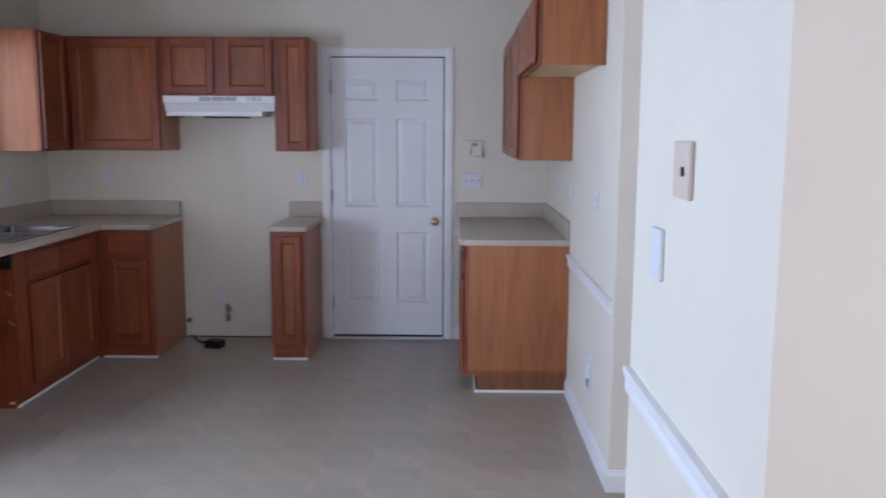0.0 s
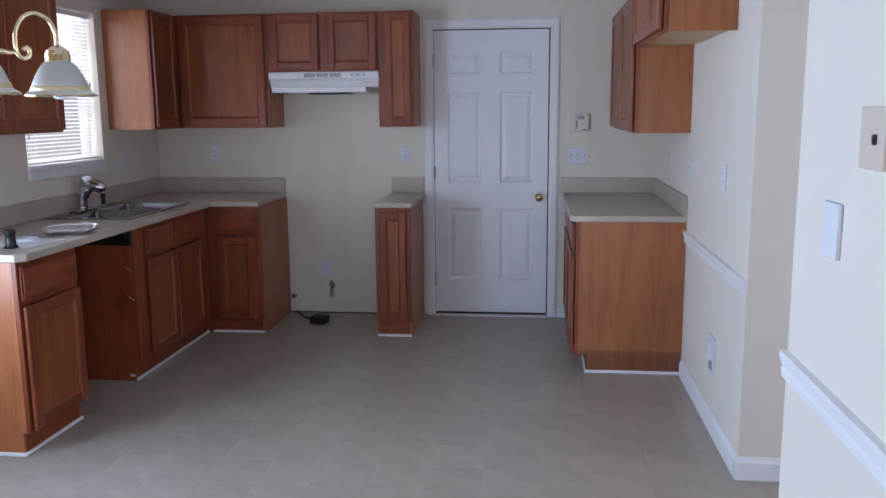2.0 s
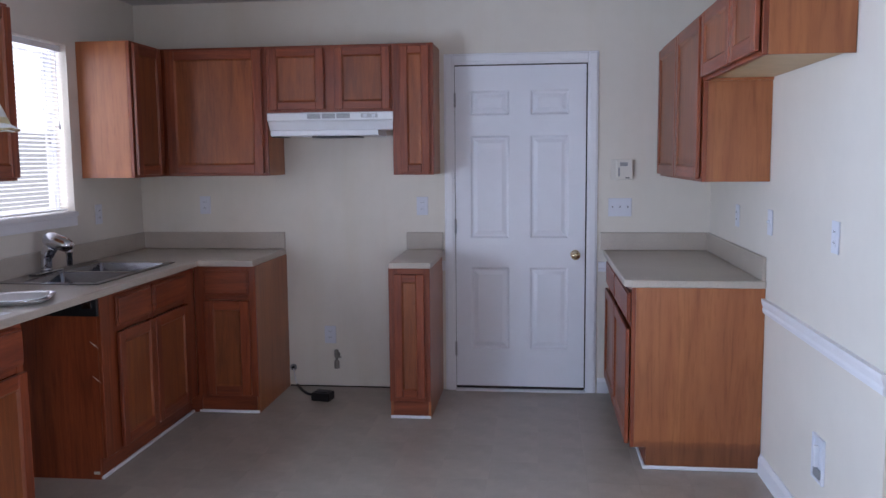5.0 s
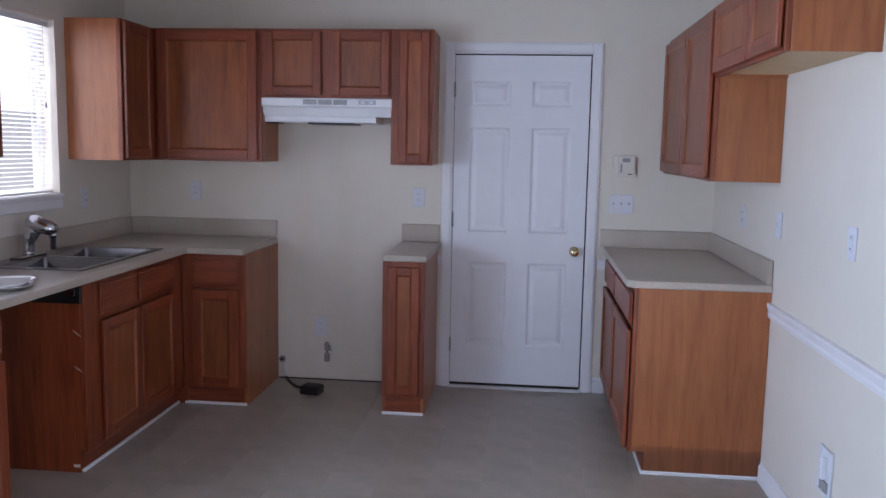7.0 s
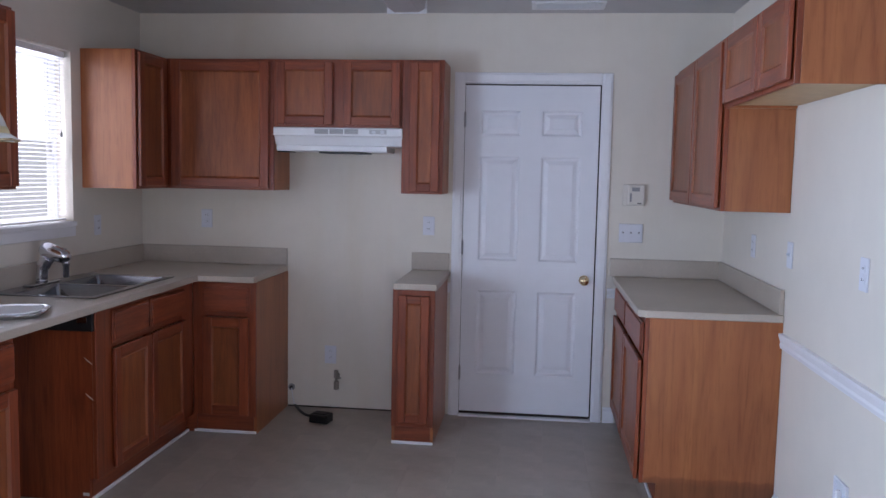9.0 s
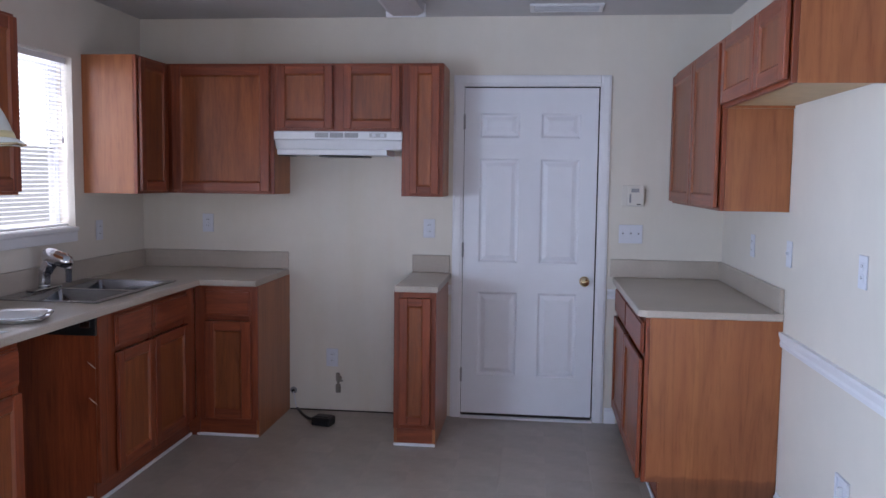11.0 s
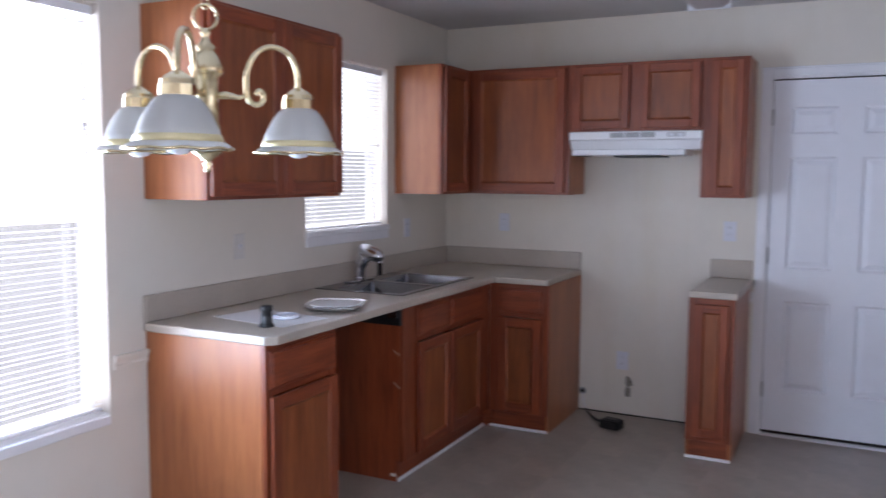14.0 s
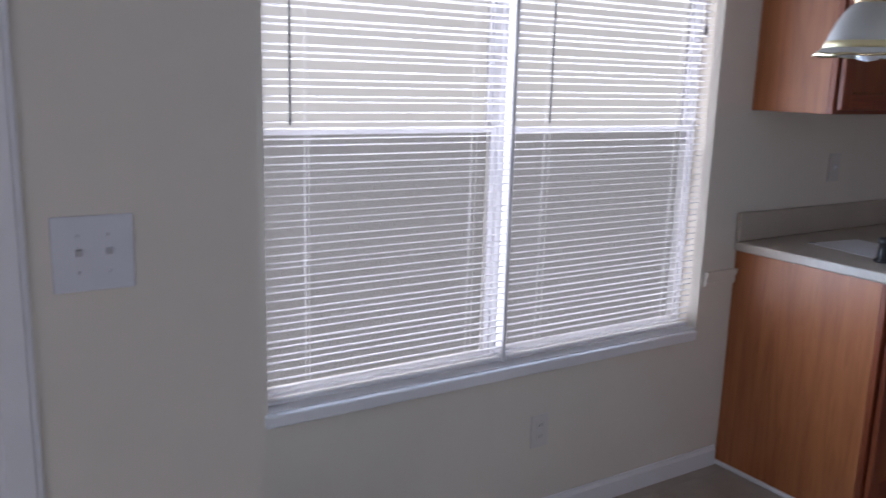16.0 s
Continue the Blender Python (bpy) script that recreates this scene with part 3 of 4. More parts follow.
def blind(y0, y1, z0, z1, label, wand=0.06, cord=0.06):
    """A white mini blind, let down, its slats open."""
    x = XL - 0.045
    ob = thing("window_blind", (x, (y0 + y1) / 2, z1), label, "blind", "window blinds")
    bm = bmesh.new()
    box(bm, x - 0.014, x + 0.014, y0, y1, z1 - 0.032, z1, 0.002)
    part("headrail", bm, WHITE, ob)
    bm = bmesh.new()
    box(bm, x - 0.013, x + 0.013, y0 + 0.004, y1 - 0.004, z0, z0 + 0.012, 0.003)
    part("bottom_rail", bm, WHITE, ob)
    n = int((z1 - 0.045 - z0 - 0.02) / 0.0216)
    me = None
    for k in range(n):
        z = z0 + 0.026 + k * (z1 - 0.045 - z0 - 0.026) / (n - 1)
        if me is None:
            bm = bmesh.new()
            rows = []
            for i in range(5):
                s = -1 + i * 0.5
                px, pz = s * 0.0125, 0.0022 * (1 - s * s)
                c, sn = math.cos(TILT), math.sin(TILT)
                rows.append([bm.verts.new((x + px * c - pz * sn, yy, px * sn + pz * c)) for yy in (y0 + 0.003, y1 - 0.003)])
            low = [[bm.verts.new(v.co - Vector((0, 0, 0.0006))) for v in r] for r in rows]
            for i in range(4):
                bm.faces.new((rows[i][0], rows[i][1], rows[i + 1][1], rows[i + 1][0])).smooth = True
                bm.faces.new((low[i][0], low[i + 1][0], low[i + 1][1], low[i][1])).smooth = True
            for i, r in ((0, rows), (4, rows)):
                bm.faces.new((rows[i][0], rows[i][1], low[i][1], low[i][0]))
            first = part("slat", bm, SLAT, ob)
            me = first.data
            first.location.z = z
        else:
            s = new("slat", me)
            s.parent = ob
            s.matrix_parent_inverse = ob.matrix_world.inverted()
            s.location.z = z
            s.rotation_euler.x = random.uniform(-0.0012, 0.0012)
    for yy in (y0 + 0.13, y1 - 0.13):
        bm = bmesh.new()
        for dx in (-0.0135, 0.0135):
            tube(bm, [(x + dx, yy, z0 + 0.01), (x + dx, yy, z1 - 0.03)], 0.0009, 5)
        part("ladder_cord", bm, SLAT, ob)
    if wand:
        bm = bmesh.new()
        lathe(bm, [(0.0035, z1 - 0.755), (0.0042, z1 - 0.745), (0.0035, z1 - 0.725), (0.003, z1 - 0.05), (0.002, z1 - 0.03)], (x + 0.026, y0 + wand, 0), 6)
        part("tilt_wand", bm, GREY, ob, "clear grey tilt wand")
    if cord:
        bm = bmesh.new()
        tube(bm, curve_points([(x + 0.020, y1 - cord, z1 - 0.03), (x + 0.022, y1 - cord - 0.004, z1 - 0.2), (x + 0.022, y1 - cord + 0.004, z1 - 0.42)], 12), 0.0012, 5)
        lathe(bm, [(0.002, 0.0), (0.006, -0.012), (0.007, -0.03), (0.004, -0.034)], (x + 0.022, y1 - cord + 0.004, z1 - 0.42), 10)
        part("lift_cord", bm, GREY, ob)
    return ob


blind(-4.535, -3.739, 0.590, 2.104, "lowered white mini blind with open slats, wide window", 0.074, 0)
blind(-3.721, -2.870, 0.590, 2.104, "lowered white mini blind with open slats, wide window", 0.116)
blind(-1.605, -0.800, 1.203, 2.104, "lowered white mini blind over the sink window")


# ---------------------------------------------------------------- cabinets
def cab_door(cab, m, x0, x1, z0, z1, rail=0.055):
    """An oak door with a recessed panel, hung just off the face frame (local y = 0)."""
    t, gap = 0.024, 0.0055
    a, b, c, d = x0 + rail, x1 - rail, z0 + rail, z1 - rail
    bm = bmesh.new()
    vs = [[bm.verts.new(m @ Vector(p)) for p in ((a + o, y, c + o), (b - o, y, c + o), (b - o, y, d - o), (a + o, y, d - o))] for o, y in ((0, -t + 0.003), (0.007, -t + 0.010), (0.013, -t + 0.0105))]
    for r, q in zip(vs, vs[1:]):
        for k in range(4):
            bm.faces.new([r[k], r[(k + 1) % 4], q[(k + 1) % 4], q[k]])
    bm.faces.new(vs[-1])
    back = [bm.verts.new(m @ Vector(p)) for p in ((a, -gap - 0.002, c), (b, -gap - 0.002, c), (b, -gap - 0.002, d), (a, -gap - 0.002, d))]
    for k in range(4):
        bm.faces.new([vs[0][k], vs[0][(k + 1) % 4], back[(k + 1) % 4], back[k]])
    bm.faces.new(list(reversed(back)))
    door_ob = part("door", bm, OAK_PANEL, cab)
    for p, q, r, v in ((x0, x0 + rail, z0, z1), (x1 - rail, x1, z0, z1)):
        bm = bmesh.new()
        box(bm, p, q, -t, -gap, r, v, 0.003, 1, m)
        part("stile", bm, OAK_V, door_ob)
    for r, v in ((z0, z0 + rail), (z1 - rail, z1)):
        bm = bmesh.new()
        box(bm, a + 0.0004, b - 0.0004, -t + 0.0006, -gap, r, v, 0.003, 1, m)
        part("rail", bm, OAK_H, door_ob)
    return door_ob


def drawer_front(cab, m, x0, x1, z0, z1):
    bm = bmesh.new()
    box(bm, x0, x1, -0.012, -0.0035, z0, z1, 0.002, 1, m)
    box(bm, x0 + 0.008, x1 - 0.008, -0.020, -0.012, z0 + 0.008, z1 - 0.008, 0.005, 2, m)
    part("drawer_front", bm, OAK_H, cab)


def face_frame(cab, m, x0, x1, z0, z1, stiles, rails):
    for a, b in stiles:
        bm = bmesh.new()
        box(bm, a, b, 0.0, 0.019, z0, z1, 0.0015, 1, m)
        part("stile", bm, OAK_V, cab)
    for c, d in rails:
        for (p, q), (r, s) in zip(stiles, stiles[1:]):
            bm = bmesh.new()
            box(bm, q + 0.0003, r - 0.0003, 0.0005, 0.019, c, d, 0.0015, 1, m)
            part("face_rail", bm, OAK_H, cab)


def upper(m, w, depth, z0, z1, doors, label, stiles=None, door_z=None, rail=0.055):
    at = m @ Vector((w / 2, depth / 2, z0))
    cab = thing("wall_cabinet", at, label, "cabinet", "wall cabinets")
    for a, b in ((0.0, 0.014), (w - 0.014, w)):
        bm = bmesh.new()
        box(bm, a, b, 0.0195, depth, z0, z1, 0.001, 1, m)
        part("side_panel", bm, OAK_SIDE, cab)
    bm = bmesh.new()
    box(bm, 0.0145, w - 0.0145, 0.0195, depth, z0 + 0.012, z0 + 0.026, 0, 1, m)
    box(bm, 0.0145, w - 0.0145, 0.0195, depth, z1 - 0.02, z1 - 0.006, 0, 1, m)
    box(bm, 0.0145, w - 0.0145, depth - 0.006, depth, z0 + 0.0265, z1 - 0.0205, 0, 1, m)
    part("carcass", bm, RAW, cab, "pale unfinished board inside and below")
    stiles = stiles or [(0.0, 0.042), (w - 0.042, w)]
    face_frame(cab, m, 0, w, z0, z1, stiles, [(z0, z0 + 0.038), (z1 - 0.04, z1)])
    dz = door_z or (z0 + 0.014, z1 - 0.016)
    for a, b in doors:
        cab_door(cab, m, a, b, dz[0], dz[1], rail)
    return cab


CT, CB = 0.905, 0.869      # worktop top and underside


def base(m, w, depth, drawers, doors, label, stiles=None, panels=(True, True), door_z=(0.115, 0.672), drawer_z=(0.700, 0.845), rail=0.055, trim_sides=(False, False), toe=0.064):
    """A floor cabinet with a toe kick; local x along the front, y into it."""
    at = m @ Vector((w / 2, depth / 2, 0))
    cab = thing("base_cabinet", at, label, "cabinet", "base cabinets")
    for on, (a, b) in zip(panels, ((0.0, 0.016), (w - 0.016, w))):
        if not on:
            continue
        bm = bmesh.new()
        prof = [(0.0195, 0.105), (0.0195, CB), (depth, CB), (depth, 0.001), (toe + 0.016, 0.001), (toe + 0.016, 0.105)]
        r0, r1 = [bm.verts.new(m @ Vector((a, *p))) for p in prof], [bm.verts.new(m @ Vector((b, *p))) for p in prof]
        for k in range(6):
            bm.faces.new((r0[k], r0[(k + 1) % 6], r1[(k + 1) % 6], r1[k]))
        bm.faces.new(r0)
        bm.faces.new(list(reversed(r1)))
        part("side_panel", bm, OAK_SIDE, cab)
    bm = bmesh.new()
    box(bm, 0.0165, w - 0.0165, 0.02, depth, 0.115, 0.13, 0, 1, m)
    box(bm, 0.0165, w - 0.0165, depth - 0.008, depth, 0.1305, CB - 0.01, 0, 1, m)
    part("carcass", bm, RAW, cab)
    bm = bmesh.new()
    box(bm, 0.0165, w - 0.0165, toe + 0.0135, toe + 0.0275, 0.001, 0.112, 0, 1, m)
    part("toe_kick", bm, OAK_H, cab, "scuffed dark toe board")
    bm = bmesh.new()
    box(bm, 0.0, w, toe, toe + 0.013, 0.001, 0.018, 0.005, 2, m)
    for on, x in zip(trim_sides, (-0.012, w)):
        if on:
            box(bm, x, x + 0.012, toe, depth, 0.001, 0.018, 0.004, 2, m)
    part("shoe_moulding", bm, WHITE, cab, "white painted shoe moulding")
    stiles = stiles or [(0.0, 0.042), (w - 0.042, w)]
    rails = [(0.103, 0.135), (CB - 0.035, CB)] + ([(0.672, 0.700)] if drawers else [])
    face_frame(cab, m, 0, w, 0.103, CB, stiles, rails)
    for a, b in drawers:
        drawer_front(cab, m, a, b, *drawer_z)
    for a, b in doors:
        cab_door(cab, m, a, b, *door_z, rail)
    return cab


# west wall: fronts look east
mw = pose(-1.740, -2.67, 0, 0, 0, 90)
upper(mw, 0.90, 0.319, 1.394, 2.145, [(0.012, 0.448), (0.454, 0.888)], "honey oak wall cabinet beside the sink window", [(0, 0.042), (0.43, 0.47), (0.858, 0.90)])
mw = pose(-1.745, -0.70, 0, 0, 0, 90)
upper(mw, 0.698, 0.315, 1.380, 2.14, [(0.014, 0.345)], "honey oak corner wall cabinet", [(0, 0.042), (0.32, 0.698)])
# north wall: fronts look south
mn = pose(-1.743, -0.318, 0)
upper(mn, 0.652, 0.316, 1.380, 2.14, [(0.035, 0.628)], "honey oak wall cabinet with one wide door", [(0, 0.06), (0.60, 0.652)])
mn = pose(-1.090, -0.318, 0)
upper(mn, 0.755, 0.316, 1.752, 2.14, [(0.022, 0.352), (0.415, 0.745)], "short honey oak cabinet above the range hood", [(0, 0.042), (0.335, 0.43), (0.713, 0.755)], None, 0.048)
mn = pose(-0.334, -0.318, 0)
upper(mn, 0.240, 0.316, 1.380, 2.14, [(0.046, 0.218)], "narrow honey oak wall cabinet beside the door", [(0, 0.06), (0.20, 0.240)], None, 0.046)
# east wall: fronts look west
me_ = pose(1.25, -0.002, 0, 0, 0, -90)
upper(me_, 1.283, 0.298, 1.358, 2.12, [(0.012, 0.635), (0.650, 1.262)], "honey oak wall cabinet with two doors", [(0, 0.042), (0.62, 0.665), (1.24, 1.283)], (1.372, 2.095))
me_ = pose(1.25, -1.287, 0, 0, 0, -90)
upper(me_, 0.970, 0.298, 1.808, 2.12, [(0.030, 0.565), (0.580, 0.957)], "short honey oak cabinet above the refrigerator space", [(0, 0.042), (0.55, 0.595), (0.928, 0.970)], (1.822, 2.10))

mb = pose(-1.465, -2.680, 0, 0, 0, 90)
base(mb, 0.455, 0.593, [(0.014, 0.443)], [(0.014, 0.443)], "honey oak base cabinet at the end of the worktop", trim_sides=(True, False), toe=0.022)
mb = pose(-1.465, -1.648, 0, 0, 0, 90)
sink_base = base(mb, 1.035, 0.593, [(0.128, 0.478), (0.502, 0.900)], [(0.128, 0.490), (0.502, 0.900)], "honey oak sink cabinet beside the dishwasher space",
                 [(0, 0.145), (0.472, 0.515), (0.885, 1.035)], (True, False), toe=0.022)
mb = pose(-1.463, -0.612, 0)
base(mb, 0.366, 0.610, [(0.062, 0.330)], [(0.062, 0.330)], "honey oak base cabinet beside the range space", [(0, 0.080), (0.318, 0.366)], (False, True), toe=0.004)
mb = pose(-0.318, -0.632, 0)
base(mb, 0.233, 0.630, [], [(0.034, 0.204)], "narrow honey oak base cabinet beside the door", [(0, 0.05), (0.188, 0.233)], (True, True), (0.130, 0.835), rail=0.045, toe=0.006)
mb = pose(0.950, -0.002, 0, 0, 0, -90)
right_base = base(mb, 1.274, 0.598, [(0.020, 0.585), (0.615, 1.258)], [(0.020, 0.592), (0.610, 1.258)], "honey oak base cabinet with drawers and doors", [(0, 0.042), (0.58, 0.625), (1.232, 1.274)], trim_sides=(False, True), toe=0.060)
# flank takes the darker, redder oak, so the recess's shade is in its colour
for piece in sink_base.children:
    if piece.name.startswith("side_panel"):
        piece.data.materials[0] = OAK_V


bm = bmesh.new()
box(bm, -1.510, -1.4440, -0.6065, -0.590, 0.001, 0.112)
part("toe_kick", bm, OAK_H, sink_base)
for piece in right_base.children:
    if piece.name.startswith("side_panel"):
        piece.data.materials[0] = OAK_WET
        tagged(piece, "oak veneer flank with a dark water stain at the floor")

# black strip and small clips on the open flank of the sink cabinet
bm = bmesh.new()
box(bm, -2.0, -1.470, -1.668, -1.6485, 0.776, 0.866, 0.002)
strip = one("dishwasher_bracket", bm, BLACK, "black strip under the worktop by the dishwasher space", "bracket")
bm = bmesh.new()
box(bm, -1.540, -1.492, -1.672, -1.668, 0.812, 0.840, 0.001)
part("clip", bm, STEEL, strip)
for z, x in ((0.640, -1.500), (0.478, -1.496)):
    bm = bmesh.new()
    tube(bm, [(x - 0.020, -1.6495, z + 0.016), (x, -1.6505, z), (x + 0.018, -1.6495, z - 0.014)], [0.0008, 0.0026, 0.0008], 6)
    part("scratch", bm, BEIGE, sink_base, "pale scrape on the cabinet flank")


bm = bmesh.new()
box(bm, -1.535, -1.505, -1.6515, -1.6485, 0.026, 0.040, 0.001)
part("tag", bm, MUTED, sink_base, "small pale tag low on the cabinet flank")


# ---------------------------------------------------------------- worktops
SINK = (-2.015, -1.520, -1.560, -0.770)


def worktop(name, cu, cv, solid, label, splashes, chamfer=None):
    bm = bmesh.new()
    slab(bm, cu, cv, solid, lambda u, v, w: (u, v, w), CB + 0.001, CT)
    if chamfer:
        es = [e for e in bm.edges if all((v.co.xy - Vector(chamfer)).length < 1e-4 for v in e.verts)]
        bmesh.ops.bevel(bm, geom=es, offset=0.035, segments=1, affect="EDGES")
    ob = rounded(one(name, bm, TOP, label, "worktop"), 0.006, 3)
    for s in splashes:
        bm = bmesh.new()
        box(bm, *s, CT + 0.0005, CT + 0.109, 0.004, 2)
        part("backsplash", bm, TOP, ob)
    return ob


worktop("worktop", [-2.058, SINK[0], SINK[1], -1.422, -1.098], [-2.695, SINK[2], SINK[3], -0.640, -0.002],
        lambda u, v: (u < -1.422 or v > -0.640) and not (SINK[0] < u < SINK[1] and SINK[2] < v < SINK[3]),
        "beige laminate L-shaped worktop with a low backsplash", [(-2.058, -2.038, -2.695, -0.0225), (-2.058, -1.100, -0.022, -0.002)], (-1.422, -2.695))
worktop("worktop", [-0.310, -0.070], [-0.680, -0.002], lambda u, v: True, "small beige laminate worktop on the narrow cabinet", [(-0.310, -0.078, -0.022, -0.002)])
worktop("worktop", [0.915, 1.548], [-1.286, -0.002], lambda u, v: True, "beige laminate worktop with backsplash on two sides",
        [(0.895, 1.548, -0.022, -0.002), (1.528, 1.548, -1.276, -0.0225)], (0.915, -1.286))


# ---------------------------------------------------------------- sink and tap
def bowl(bm, x0, x1, y0, y1, deep, r=0.05):
    """A pressed bowl with round corners, open above."""
    def ring(inset, z, rad):
        out = []
        for cx, cy, a0 in ((x1 - inset - rad, y1 - inset - rad, 0), (x0 + inset + rad, y1 - inset - rad, 90), (x0 + inset + rad, y0 + inset + rad, 180), (x1 - inset - rad, y0 + inset + rad, 270)):
            for k in range(7):
                a = radians(a0 + 15 * k)
                out.append(bm.verts.new((cx + rad * math.cos(a), cy + rad * math.sin(a), z)))
        return out
    z = CT + 0.006
    rings = [ring(0, z, r), ring(0.004, z - 0.006, r), ring(0.012, z - deep + 0.03, r * 0.9), ring(0.02, z - deep + 0.008, r * 0.8), ring(0.045, z - deep, r * 0.6)]
    for a, b in zip(rings, rings[1:]):
        for k in range(28):
            bm.faces.new((a[k], a[(k + 1) % 28], b[(k + 1) % 28], b[k])).smooth = True
    bm.faces.new(rings[-1])


sink = thing("kitchen_sink", (-1.745, -1.19, CT), "stainless steel double bowl sink set in the worktop", "sink")
b1, b2 = (-1.925, -1.545, -1.535, -1.185), (-1.925, -1.545, -1.150, -0.800)
bm = bmesh.new()
cu = [SINK[0] - 0.015, b1[0], b1[1], SINK[1] + 0.015]
cv = [SINK[2] - 0.015, b1[2], b1[3], b2[2], b2[3], SINK[3] + 0.015]
slab(bm, cu, cv, lambda u, v: not any(b[0] < u < b[1] and b[2] < v < b[3] for b in (b1, b2)), lambda u, v, w: (u, v, w), CT + 0.001, CT + 0.006)
rounded(part("rim", bm, STEEL, sink), 0.0025, 2)
for b in (b1, b2):
    bm = bmesh.new()
    bowl(bm, b[0] - 0.003, b[1] + 0.003, b[2] - 0.003, b[3] + 0.003, 0.17, 0.02)
    bwl = part("bowl", bm, STEEL, sink)
    bm = bmesh.new()
    lathe(bm, [(0.042, 0.0), (0.042, 0.002), (0.032, 0.003), (0.03, 0.0005), (0.0, 0.0005)], ((b[0] + b[1]) / 2, (b[2] + b[3]) / 2, CT + 0.006 - 0.1695), 24)
    part("drain", bm, CHROME, bwl)

tap = thing("kitchen_tap", (-1.985, -1.215, CT + 0.006), "chrome single-lever kitchen tap behind the sink", "tap")
bm = bmesh.new()
box(bm, -2.010, -1.960, -1.335, -1.095, CT + 0.0065, CT + 0.016, 0.004, 2)
part("deck_plate", bm, CHROME, tap)
bm = bmesh.new()
lathe(bm, [(0.030, 0.0), (0.028, 0.012), (0.024, 0.02), (0.022, 0.03), (0.0, 0.032)], (-1.985, -1.215, CT + 0.016), 24)
tube(bm, curve_points([(-1.985, -1.215, CT + 0.03), (-1.982, -1.215, CT + 0.08), (-1.968, -1.213, CT + 0.115), (-1.948, -1.212, CT + 0.140)], 18), [0.028] * 8 + [0.033] * 20, 16)
part("body", bm, CHROME, tap)
bm = bmesh.new()
lathe(bm, [(0.0, -0.072), (0.020, -0.069), (0.031, -0.055), (0.034, -0.030), (0.033, 0.0), (0.030, 0.030), (0.026, 0.055), (0.016, 0.066), (0.0, 0.068)], steps=24,
      m=pose(-1.912, -1.210, CT + 0.160, 0, 108, 0) @ Matrix.Diagonal((1.22, 1.22, 1.12, 1)))
part("spout", bm, CHROME, tap)
bm = bmesh.new()
lathe(bm, [(0.013, -0.105), (0.015, -0.100), (0.015, -0.05), (0.019, -0.042), (0.019, 0.0)], (-1.862, -1.206, CT + 0.148), 18)
part("nozzle", bm, CHROME, tap)
bm = bmesh.new()
tube(bm, curve_points([(-1.93, -1.211, CT + 0.184), (-1.90, -1.210, CT + 0.190), (-1.86, -1.208, CT + 0.178)], 10), [0.010] * 4 + [0.008] * 20, 10)
part("lever", bm, CHROME, tap)


# ---------------------------------------------------------------- range hood
hood = thing("range_hood", (-0.71, -0.22, 1.60), "white enamel range hood under the cabinets", "range hood")
bm = bmesh.new()
prof = [(-0.002, 1.751), (-0.330, 1.751), (-0.337, 1.746), (-0.337, 1.704), (-0.322, 1.698), (-0.290, 1.648), (-0.002, 1.648)]
extrude_profile(bm, prof, "x", -1.088, -0.330)
rounded(part("shell", bm, ENAMEL, hood), 0.003, 2)
bm = bmesh.new()
extrude_profile(bm, [(-0.302, 1.614), (-0.306, 1.618), (-0.306, 1.645), (-0.300, 1.6475), (-0.03, 1.6475), (-0.03, 1.614)], "x", -1.078, -0.424)
part("visor", bm, ENAMEL, hood)
bm = bmesh.new()
box(bm, -0.83, -0.56, -0.285, -0.06, 1.604, 1.6135, 0.002)
part("filter", bm, BLACK, hood)
bm = bmesh.new()
box(bm, -1.078, -1.02, -0.285, -0.10, 1.608, 1.6135, 0.002)
part("lamp_cover", bm, BLACK, hood)
for i in range(3):
    x0 = -0.842 + i * 0.088
    v = bmesh.new()
    box(v, x0, x0 + 0.080, -0.3385, -0.3372, 1.714, 1.742)
    vent = part("vent", v, GREY, hood)
    for k in range(4):
        v = bmesh.new()
        box(v, x0, x0 + 0.080, -0.3398, -0.3386, 1.7165 + k * 0.0066, 1.7190 + k * 0.0066)
        part("louvre", v, DULL, vent)
v = bmesh.new()
box(v, -0.52, -0.42, -0.3390, -0.3372, 1.716, 1.740, 0.0008)
plate_ob = part("switch_plate", v, DULL, hood, "pale switch plate of the hood")
for x0 in (-0.505, -0.455):
    v = bmesh.new()
    box(v, x0, x0 + 0.022, -0.3430, -0.3391, 1.720, 1.736, 0.0008)
    part("rocker", v, PLATE, plate_ob)


